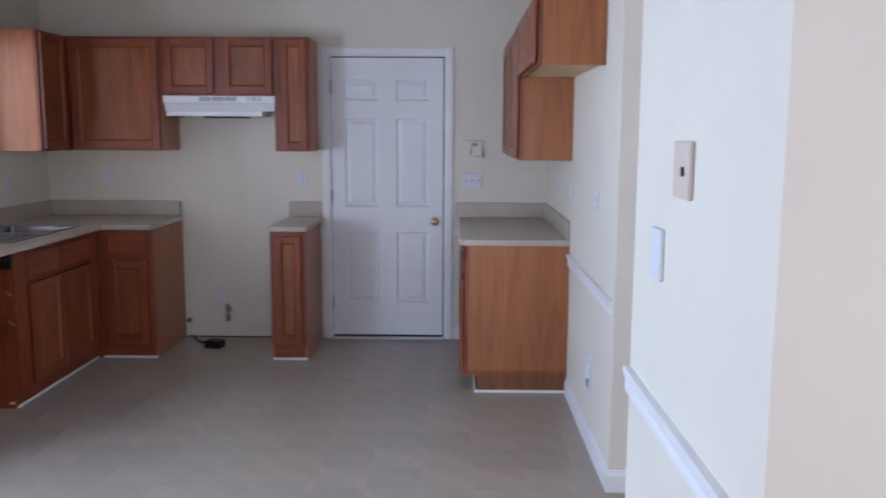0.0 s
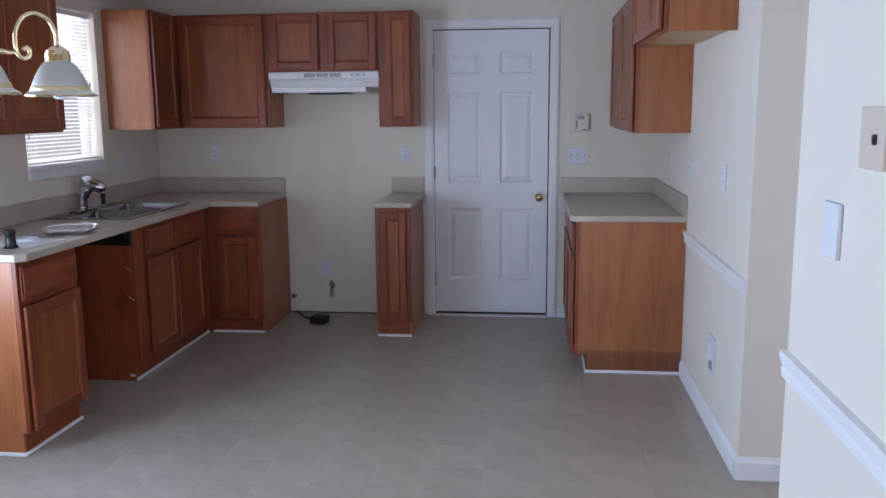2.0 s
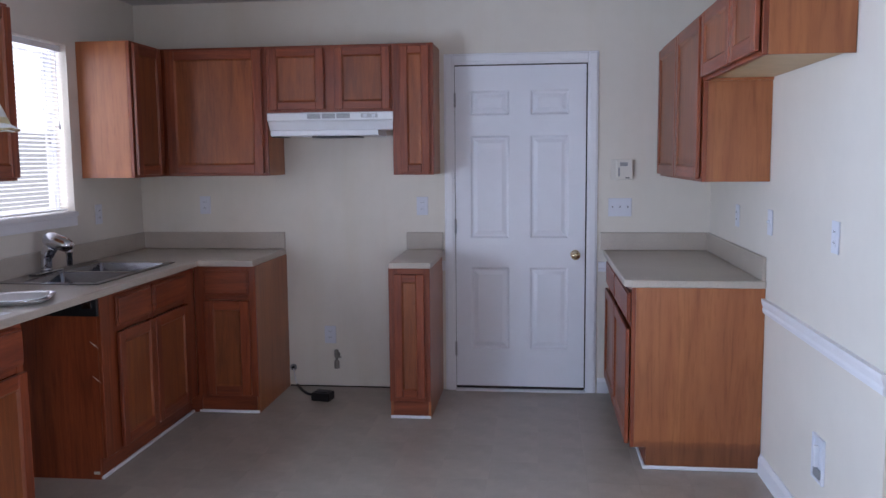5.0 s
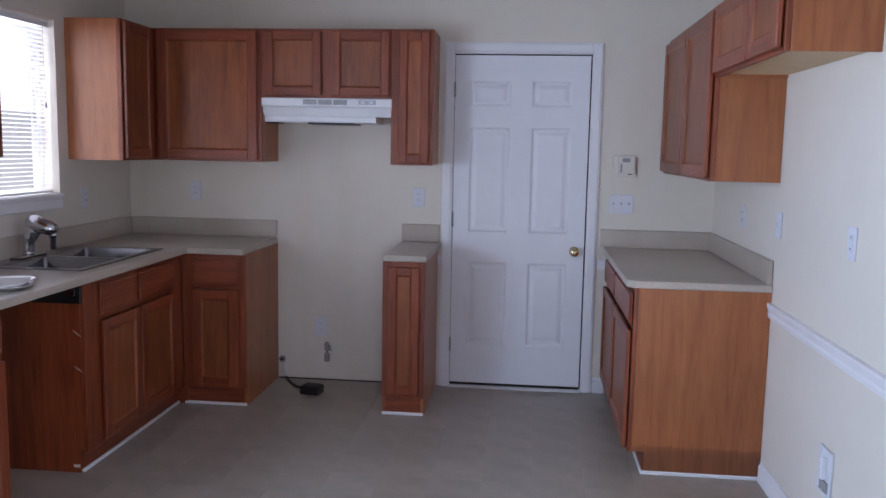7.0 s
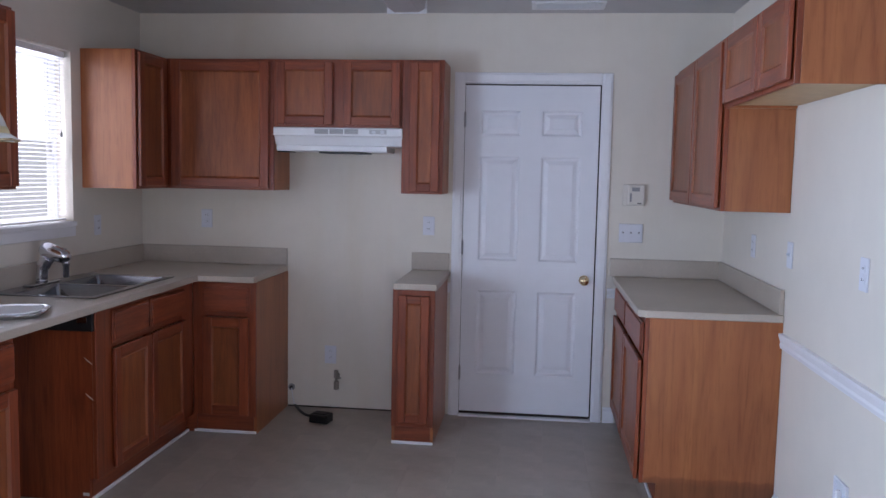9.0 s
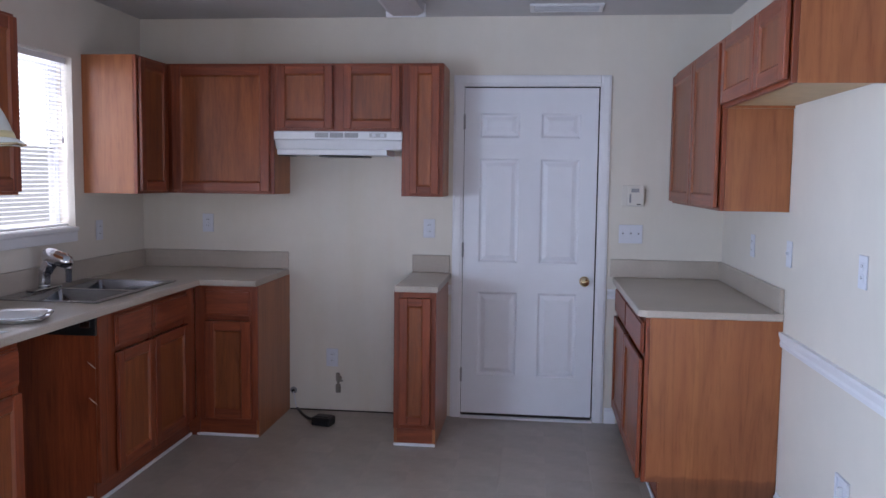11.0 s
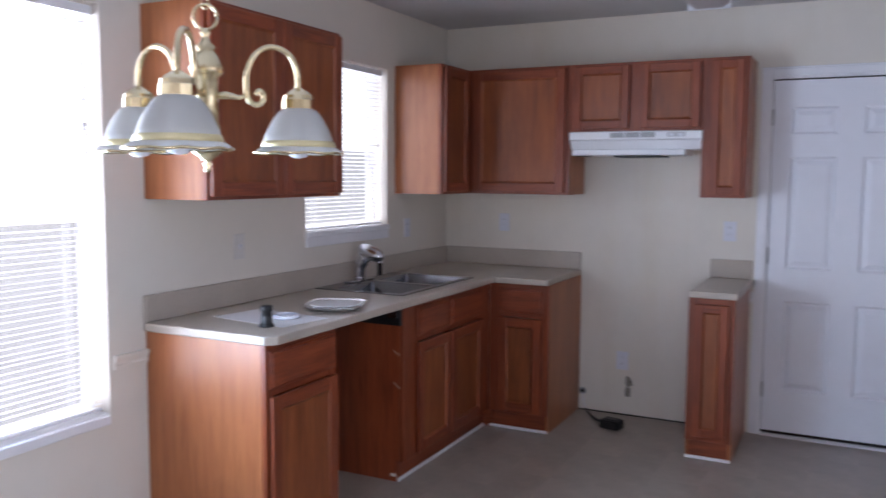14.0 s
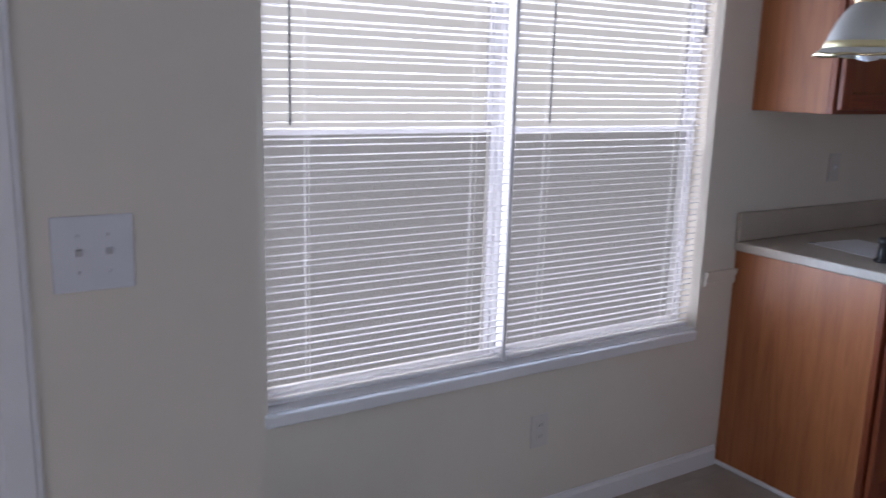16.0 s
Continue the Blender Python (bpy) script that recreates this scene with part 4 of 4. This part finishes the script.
# ---------------------------------------------------------------- plates and outlets
def plate(name, m, w, h, label, kind="outlet", mat=None, deep=0.006, gangs=1):
    """A wall plate at m: local x along the wall, z up, y = 0 at the wall, front towards -y."""
    ob = thing(name, m.translation, label, name.replace("_", " "), "")
    bm = bmesh.new()
    box(bm, -w / 2, w / 2, -deep, -0.0004, -h / 2, h / 2, min(0.003, deep * 0.4), 2, m)
    part("cover", bm, mat or PLATE, ob)
    for g in range(gangs):
        cx = (g - (gangs - 1) / 2) * 0.046
        if kind == "outlet":
            for cz in (-0.0195, 0.0195):
                bm = bmesh.new()
                box(bm, cx - 0.016, cx + 0.016, -deep - 0.0025, -deep - 0.0001, cz - 0.013, cz + 0.013, 0.001, 1, m)
                sock = part("receptacle", bm, mat or PLATE, ob)
                bm = bmesh.new()
                for sx in (-0.006, 0.006):
                    box(bm, cx + sx - 0.0011, cx + sx + 0.0011, -deep - 0.0031, -deep - 0.0026, cz - 0.003, cz + 0.006, 0, 1, m)
                part("slot", bm, DARK, sock)
        elif kind == "switch":
            bm = bmesh.new()
            box(bm, cx - 0.005, cx + 0.005, -deep - 0.0015, -deep - 0.0001, -0.012, 0.012, 0, 1, m)
            part("collar", bm, PLATE, ob)
            bm = bmesh.new()
            box(bm, cx - 0.0042, cx + 0.0042, -deep - 0.013, -deep - 0.0016, -0.001, 0.009, 0.001, 1, m)
            part("toggle", bm, (PLATE, DULL, GREY)[gangs - 1], ob)
        for cz in () if kind == "blank" else ((0,) if kind == "outlet" else (-0.030, 0.030)):
            bm = bmesh.new()
            lathe(bm, [(0.003, 0.0), (0.003, 0.0012), (0.0, 0.0016)], steps=10, m=m @ pose(cx, -deep, cz, 90, 0, 0))
            part("screw", bm, PLATE, ob)
    return ob


N = lambda x, z: pose(x, 0, z)
E_ = lambda y, z, x=XR: pose(x, y, z, 0, 0, -90)
W_ = lambda y, z, x=XL: pose(x, y, z, 0, 0, 90)
plate("light_switch", N(1.012, 1.167), 0.140, 0.112, "white three-gang switch plate beside the door", "switch", gangs=3)
plate("wall_outlet", N(-0.209, 1.178), 0.072, 0.115, "white duplex outlet above the small worktop")
plate("wall_outlet", N(-0.820, 0.346), 0.075, 0.115, "white outlet low in the range space")
plate("wall_outlet", N(-1.628, 1.187), 0.072, 0.115, "white duplex outlet above the worktop")
plate("wall_outlet", E_(-0.703, 1.165), 0.072, 0.115, "white duplex outlet above the worktop")
plate("light_switch", E_(-1.318, 1.176), 0.072, 0.115, "white single switch at the end of the worktop", "switch")
plate("wall_outlet", E_(-2.142, 1.188), 0.072, 0.115, "white duplex outlet in the refrigerator space")
plate("wall_outlet", W_(-3.598, 0.335), 0.072, 0.115, "outlet below the wide window, dulled for the wall's shade", "outlet", MUTED)
plate("wall_outlet", W_(-0.55, 1.165), 0.072, 0.115, "white outlet beside the sink window")
plate("light_switch", W_(-2.12, 1.165), 0.072, 0.115, "switch above the worktop, dulled for the wall's shade", "switch", MUTED)
plate("light_switch", W_(-5.048, 1.186, -1.47), 0.126, 0.124, "white two-gang switch plate beside a door", "switch", gangs=2)
plate("cable_plate", E_(-4.03, 1.228, 1.375), 0.090, 0.122, "plain white blank wall plate", "blank", None, 0.012)
tel = plate("telephone_plate", E_(-4.225, 1.433, 1.375), 0.120, 0.120, "worn beige telephone wall plate with a black jack", "blank", BEIGE, 0.012)
bm = bmesh.new()
box(bm, 0.012, 0.028, -0.0165, -0.0125, -0.012, 0.008, 0.001, 1, E_(-4.225, 1.433, 1.375))
part("jack", bm, BLACK, tel)

# open low-voltage box near the floor
m = E_(-2.068, 0.360)
bx = thing("open_wall_box", m.translation, "open white wall box with its flap hanging", "wall box")
bm = bmesh.new()
for a, b, c, d in ((-0.06, 0.06, 0.075, 0.085), (-0.06, 0.06, -0.085, -0.075), (-0.06, -0.048, -0.075, 0.075), (0.048, 0.06, -0.075, 0.075)):
    box(bm, a, b, -0.012, -0.0004, c, d, 0.002, 1, m)
part("frame", bm, PLATE, bx)
bm = bmesh.new()
box(bm, -0.048, 0.048, -0.003, -0.0006, -0.075, 0.075, 0, 1, m)
part("back", bm, PLATE, bx)
bm = bmesh.new()
box(bm, -0.03, 0.035, -0.014, -0.0032, -0.07, -0.035, 0.002, 1, m)
part("valve_block", bm, GREY, bx)
bm = bmesh.new()
box(bm, -0.010, 0.006, -0.022, -0.0032, -0.03, 0.05, 0.002, 1, m)
part("flap", bm, WHITE, bx)

# thermostat
m = N(1.018, 1.396)
th = thing("thermostat", m.translation, "beige digital thermostat beside the door", "thermostat")
bm = bmesh.new()
box(bm, -0.064, 0.062, -0.012, -0.0004, -0.063, 0.063, 0.003, 2, m)
box(bm, -0.034, 0.062, -0.030, -0.012, -0.060, 0.061, 0.004, 2, m)
part("case", bm, painted("almond_plastic", (0.70, 0.66, 0.60), 0.45, 0.04), th)
for nm, a, b, c, d, mt in (("display", -0.012, 0.034, 0.022, 0.045, GREY), ("slider", -0.022, -0.012, -0.040, 0.012, GREY), ("mark", 0.022, 0.045, -0.052, -0.046, BLACK)):
    bm = bmesh.new()
    box(bm, a, b, -0.0315, -0.0298, c, d, 0.0005, 1, m)
    part(nm, bm, mt, th)

# gas stub, wall hole and cord in the range space
gas = thing("gas_stub", (-0.775, 0, 0.19), "tarnished gas pipe stub with a valve in the wall", "pipe")
bm = bmesh.new()
lathe(bm, [(0.012, 0.0), (0.014, 0.004), (0.014, 0.035), (0.010, 0.04), (0.0, 0.041)], (-0.775, -0.035, 0.215), 14)
lathe(bm, [(0.018, 0.0), (0.018, 0.01), (0.011, 0.014), (0.011, 0.05)], steps=14, m=pose(-0.775, 0, 0.215, 90, 0, 0))
part("valve", bm, TARNISH, gas)
bm = bmesh.new()
lathe(bm, [(0.016, 0.0), (0.017, 0.004), (0.017, 0.045), (0.012, 0.052)], (-0.775, -0.028, 0.13), 12)
tube(bm, [(-0.775, -0.028, 0.18), (-0.775, -0.033, 0.216)], 0.008, 10)
tube(bm, [(-0.775, -0.028, 0.20), (-0.745, -0.030, 0.205)], 0.005, 8)
part("nut", bm, TARNISH, gas)
bm = bmesh.new()
lathe(bm, [(0.022, 0.0), (0.022, 0.003), (0.014, 0.004), (0.012, 0.0015), (0.0, 0.0015)], steps=18, m=pose(-1.072, 0, 0.125, 90, 0, 0))
hole = one("wall_plug", bm, GREY, "dark capped hole low in the wall", "wall plug")
bm = bmesh.new()
lathe(bm, [(0.010, 0.0), (0.009, 0.02), (0.0, 0.022)], steps=12, m=pose(-1.072, -0.002, 0.125, 90, 0, 0))
part("plug", bm, BLACK, hole)

cord = thing("floor_outlet_box", (-0.80, -0.30, 0.0), "black range outlet box on a short cable, lying on the floor", "outlet box")
bm = bmesh.new()
tube(bm, curve_points([(-1.045, -0.012, 0.010), (-1.02, -0.06, 0.012), (-0.965, -0.15, 0.010), (-0.91, -0.22, 0.012), (-0.855, -0.265, 0.022)], 30), 0.0085, 10)
part("cable", bm, BLACK, cord)
bm = bmesh.new()
tube(bm, curve_points([(-1.066, -0.024, 0.122), (-1.058, -0.022, 0.07), (-1.05, -0.014, 0.016)], 12), 0.003, 6)
part("wire", bm, PLATE, cord, "thin pale wire")
bm = bmesh.new()
box(bm, -0.06, 0.06, -0.045, 0.045, 0.0005, 0.052, 0.008, 2, pose(-0.80, -0.30, 0, 0, 0, -12))
box(bm, -0.045, 0.045, -0.03, 0.03, 0.052, 0.058, 0.003, 1, pose(-0.80, -0.30, 0, 0, 0, -12))
part("outlet_box", bm, BLACK, cord)


# ---------------------------------------------------------------- chandelier
GILT = plain("gilt_glass_band", (0.72, 0.62, 0.36), 0.3, 0.5)
CX, CY = -0.840, -3.645
lamp = thing("chandelier", (CX, CY, H), "polished brass chandelier with three frosted bell shades", "chandelier")
bm = bmesh.new()
profile = [(0.0, 1.500), (0.006, 1.502), (0.008, 1.508), (0.005, 1.512), (0.011, 1.518), (0.006, 1.524), (0.016, 1.532), (0.031, 1.543), (0.037, 1.556), (0.033, 1.569), (0.019, 1.578),
           (0.016, 1.588), (0.029, 1.594), (0.029, 1.602), (0.025, 1.608), (0.0245, 1.708), (0.032, 1.714), (0.037, 1.726), (0.032, 1.738), (0.027, 1.752), (0.018, 1.766), (0.022, 1.774),
           (0.010, 1.786), (0.008, 1.798), (0.012, 1.804), (0.006, 1.812), (0.0, 1.814)]
lathe(bm, profile, (CX, CY, 0), 28)
part("column", bm, BRASS, lamp)
bm = bmesh.new()
tube(bm, [(CX + 0.019 * math.cos(a), CY + 0.017 * math.cos(a), 1.838 + 0.027 * math.sin(a)) for a in [k * math.pi / 12 for k in range(25)]], 0.0036, 8)
part("loop", bm, BRASS, lamp)
z = 1.858
k = 0
while z < H - 0.05:
    bm = bmesh.new()
    a = 45 + 90 * (k % 2)
    pts = []
    for i in range(17):
        t = 2 * math.pi * i / 16
        pts.append((CX + 0.008 * math.cos(t) * math.cos(radians(a)), CY + 0.008 * math.cos(t) * math.sin(radians(a)), z + 0.013 + 0.017 * math.sin(t)))
    tube(bm, pts, 0.0018, 6)
    part("chain_link", bm, BRASS, lamp)
    z += 0.026
    k += 1
bm = bmesh.new()
lathe(bm, [(0.0, H - 0.045), (0.010, H - 0.044), (0.020, H - 0.035), (0.050, H - 0.018), (0.062, H - 0.006), (0.062, H - 0.0005)], (CX, CY, 0), 28)
part("canopy", bm, BRASS, lamp)
RA = 0.213
UP = 0.004
for az in (57.7, -62.3, 177.7):
    ca, sa = math.cos(radians(az)), math.sin(radians(az))
    P = lambda r, zz: (CX + r * RA / 0.245 * ca, CY + r * RA / 0.245 * sa, zz + UP)
    bm = bmesh.new()
    ctrl = [P(0.128, 1.672), P(0.136, 1.682), P(0.148, 1.676), P(0.148, 1.660), P(0.132, 1.650), P(0.114, 1.656), P(0.104, 1.680), P(0.108, 1.730), P(0.135, 1.768), P(0.178, 1.782), P(0.222, 1.766), P(0.243, 1.730), P(0.245, 1.690)]
    tube(bm, curve_points(ctrl, 66), 0.0065, 10)
    tube(bm, [P(0.015, 1.664), P(0.05, 1.668), P(0.085, 1.664), P(0.106, 1.672)], [0.006, 0.009, 0.005, 0.006], 10)
    arm = part("arm", bm, BRASS, lamp)
    c = P(0.245, 0)
    bm = bmesh.new()
    lathe(bm, [(0.008, 1.694), (0.014, 1.690), (0.024, 1.684), (0.033, 1.676), (0.034, 1.668), (0.036, 1.666), (0.036, 1.644), (0.030, 1.640), (0.0, 1.640)], (c[0], c[1], UP), 10)
    for f in bm.faces:
        f.smooth = False
    part("socket_cup", bm, BRASS, lamp)
    bm = bmesh.new()
    prof = [(0.033, 1.646), (0.044, 1.639), (0.056, 1.624), (0.067, 1.604), (0.077, 1.582), (0.0845, 1.558)]
    inner = [(r - 0.003, zz - 0.001) for r, zz in reversed(prof)]
    open_lathe(bm, prof + inner, (c[0], c[1], UP), 48)
    shade = part("shade", bm, SHADE, lamp, "frosted white bell shade with a scalloped rim")
    bm = bmesh.new()
    wv = lambda a, i: (0.0011 * math.cos(9 * a) * (i in (1, 2, 3)), 0.0011 * math.cos(9 * a) * (i in (1, 2, 3)))
    open_lathe(bm, [(0.0855, 1.5565), (0.096, 1.549), (0.103, 1.5435), (0.1025, 1.541), (0.095, 1.546), (0.0815, 1.555)], (c[0], c[1], UP), 70, wv)
    part("ruffled_rim", bm, SHADE, shade)
    bm = bmesh.new()
    open_lathe(bm, [(0.1030, 1.5450), (0.1055, 1.5440), (0.1055, 1.5400), (0.1030, 1.5390)], (c[0], c[1], UP), 70, lambda a, i: (0.0011 * math.cos(9 * a), 0.0011 * math.cos(9 * a)))
    part("rim_edge", bm, BRASS, shade, "gilt edge of the rim")
    bm = bmesh.new()
    open_lathe(bm, [(0.0812, 1.570), (0.0838, 1.567), (0.0872, 1.5560), (0.083, 1.555)], (c[0], c[1], UP), 48)
    part("gilt_band", bm, GILT, shade, "thin gilt band")
    bm = bmesh.new()
    lathe(bm, [(0.012, 1.640), (0.014, 1.625), (0.024, 1.596), (0.030, 1.572), (0.028, 1.550), (0.018, 1.534), (0.0, 1.530)], (c[0], c[1], UP), 20)
    part("bulb", bm, ENAMEL, lamp, "unlit white bulb")


# ---------------------------------------------------------------- on the ceiling
fix = thing("ceiling_light", (-0.30, -1.02, H), "unlit wraparound fluorescent ceiling light", "ceiling light")
bm = bmesh.new()
box(bm, -0.36, -0.245, -1.63, -0.41, H - 0.05, H - 0.0005, 0.003)
part("base_tray", bm, ENAMEL, fix)
bm = bmesh.new()
extrude_profile(bm, [(-0.41, H - 0.012), (-0.402, H - 0.055), (-0.37, H - 0.075), (-0.235, H - 0.075), (-0.203, H - 0.055), (-0.195, H - 0.012), (-0.36, H - 0.010)], "y", -1.625, -0.415)
# the diffuser's colour holds the dim mauve it has when backlit
part("diffuser", bm, plain("backlit_acrylic", (0.52, 0.48, 0.50), 0.35), fix, "acrylic diffuser, mauve grey standing in for backlit shade")
for y in (-1.64, -0.413):
    bm = bmesh.new()
    box(bm, -0.415, -0.19, y, y + 0.013, H - 0.08, H - 0.006, 0.003)
    part("end_cap", bm, ENAMEL, fix)

vent = thing("ceiling_vent", (0.59, -0.255, H), "white metal air register in the ceiling", "vent")
bm = bmesh.new()
for a, b, c, d in ((0.385, 0.795, -0.355, -0.333), (0.385, 0.795, -0.177, -0.155), (0.385, 0.41, -0.333, -0.177), (0.77, 0.795, -0.333, -0.177)):
    box(bm, a, b, c, d, H - 0.012, H - 0.0005, 0.003)
part("frame", bm, ENAMEL, vent)
for k in range(9):
    bm = bmesh.new()
    box(bm, 0.0, 0.36, -0.0085, 0.0085, -0.0008, 0.0008, 0, 1, pose(0.41, -0.325 + k * 0.0172, H - 0.008, 35, 0, 0))
    part("slat", bm, ENAMEL, vent)
bm = bmesh.new()
lathe(bm, [(0.0, -0.036), (0.040, -0.034), (0.058, -0.024), (0.066, -0.010), (0.068, -0.0005)], (-1.685, -1.10, H), 28)
det = one("smoke_detector", bm, plain("aged_white_plastic", (0.60, 0.60, 0.55), 0.5), "round off-white smoke detector on the ceiling", "smoke detector")


# ---------------------------------------------------------------- on the worktop
tray = thing("metal_tray", (-1.60, -2.02, CT), "shiny rounded steel tray with the window's reflection as a white inset", "tray")
bm = bmesh.new()
mt = pose(-1.60, -2.02, CT, 0, 0, 22) @ Matrix.Diagonal((1.15, 1.15, 1.0, 1))


def pan(bm, rows, half_x, half_y, m):
    """A shallow pan with round corners: rows of inset, corner radius, height."""
    rings = []
    for inset, rad, z in rows:
        ring = []
        for sx, sy, a0 in ((1, 1, 0), (-1, 1, 90), (-1, -1, 180), (1, -1, 270)):
            for k in range(6):
                a = radians(a0 + 18 * k)
                ring.append(bm.verts.new(m @ Vector((sx * (half_x - inset - rad) + rad * math.cos(a), sy * (half_y - inset - rad) + rad * math.sin(a), z))))
        rings.append(ring)
    for a, b in zip(rings, rings[1:]):
        for k in range(24):
            bm.faces.new((a[k], a[(k + 1) % 24], b[(k + 1) % 24], b[k])).smooth = True
    bm.faces.new(list(reversed(rings[0])))
    bm.faces.new(rings[-1])


pan(bm, [(0.02, 0.060, 0.0008), (0.006, 0.068, 0.010), (0.0, 0.072, 0.020), (0.002, 0.071, 0.0225), (0.006, 0.068, 0.021), (0.018, 0.060, 0.014), (0.028, 0.054, 0.012)], 0.112, 0.125, mt)
part("tray", bm, CHROME, tray)
# white inset put where the tray mirrors the bright window
bm = bmesh.new()
pan(bm, [(0.034, 0.05, 0.0122), (0.026, 0.056, 0.019), (0.020, 0.060, 0.0235), (0.024, 0.058, 0.0242), (0.032, 0.052, 0.0205)], 0.112, 0.125, mt)
part("dish", bm, GLINT, tray, "white glossy inset standing in for the window's reflection")
bm = bmesh.new()
box(bm, -0.20, 0.20, -0.13, 0.13, 0.0004, 0.0014, 0, 1, pose(-1.690, -2.36, CT, 0, 0, -8))
one("paper_sheet", bm, SHEET, "thin white sheet lying on the worktop", "paper")
bm = bmesh.new()
lathe(bm, [(0.030, 0.0016), (0.031, 0.006), (0.026, 0.012), (0.022, 0.016), (0.021, 0.060), (0.024, 0.064), (0.024, 0.082), (0.019, 0.084), (0.0, 0.084)], (-1.578, -2.528, CT), 24)
cap = one("stopper", bm, BLACK, "black rubber sink flange standing on the worktop", "stopper")
bm = bmesh.new()
for k, (r, zz) in enumerate(((0.052, 0.006), (0.049, 0.012))):
    tube(bm, [(-1.630 + r * math.cos(a), -2.335 + r * math.sin(a), CT + 0.0012 + zz) for a in [i * math.pi / 16 for i in range(33)]], 0.005, 8)
one("cable_coil", bm, PLATE, "small coil of white tubing on the worktop", "coil")
bm = bmesh.new()
lathe(bm, [(0.012, 0.0016), (0.013, 0.004), (0.008, 0.006), (0.0, 0.006)], (-1.900, -2.445, CT - 0.0012), 16)
one("screw_cap", bm, GREY, "small grey cap on the worktop", "cap")
bm = bmesh.new()
tube(bm, [(XR + 0.19, -2.635, 0.05), (XR + 0.19, -2.70, 0.05)], 0.008, 10)
lathe(bm, [(0.012, 0.0), (0.012, 0.014), (0.0, 0.016)], steps=12, m=pose(XR + 0.19, -2.695, 0.05, 90, 0, 0))
one("door_stop", bm, GREY, "grey spring door stop on the baseboard", "door stop")


# ---------------------------------------------------------------- floor tiles
S = 0.2290
bm = bmesh.new()
box(bm, 0.0003, S - 0.0003, 0.0003, S - 0.0003, -0.0035, 0.0, 0.0002)
first = part("tile", bm, TILE, floor)
tile_mesh = first.data
cells = []
rest = bmesh.new()
for i in range(-11, 6):
    for j in range(-22, 1):
        x0, y0 = 0.288 + i * S, -0.10 + j * S
        if x0 + S < XL + 0.02 or x0 > XR - 0.01 or (x0 > 1.30 and -4.95 < y0 < -3.8):
            continue
        if y0 > -4.05 and not (x0 + S < -1.49 and y0 > -2.6):
            cells.append((x0, y0))
        else:
            box(rest, x0 + 0.0005, x0 + S - 0.0005, y0 + 0.0005, y0 + S - 0.0005, -0.0035, 0.0)
first.location = (*cells[0], 0)
for x0, y0 in cells[1:]:
    o = new("tile", tile_mesh)
    o.parent = floor
    o.location = (x0, y0, 0)
tagged(part("outer_tiles", rest, TILE, floor), "", "", "", "stuff")
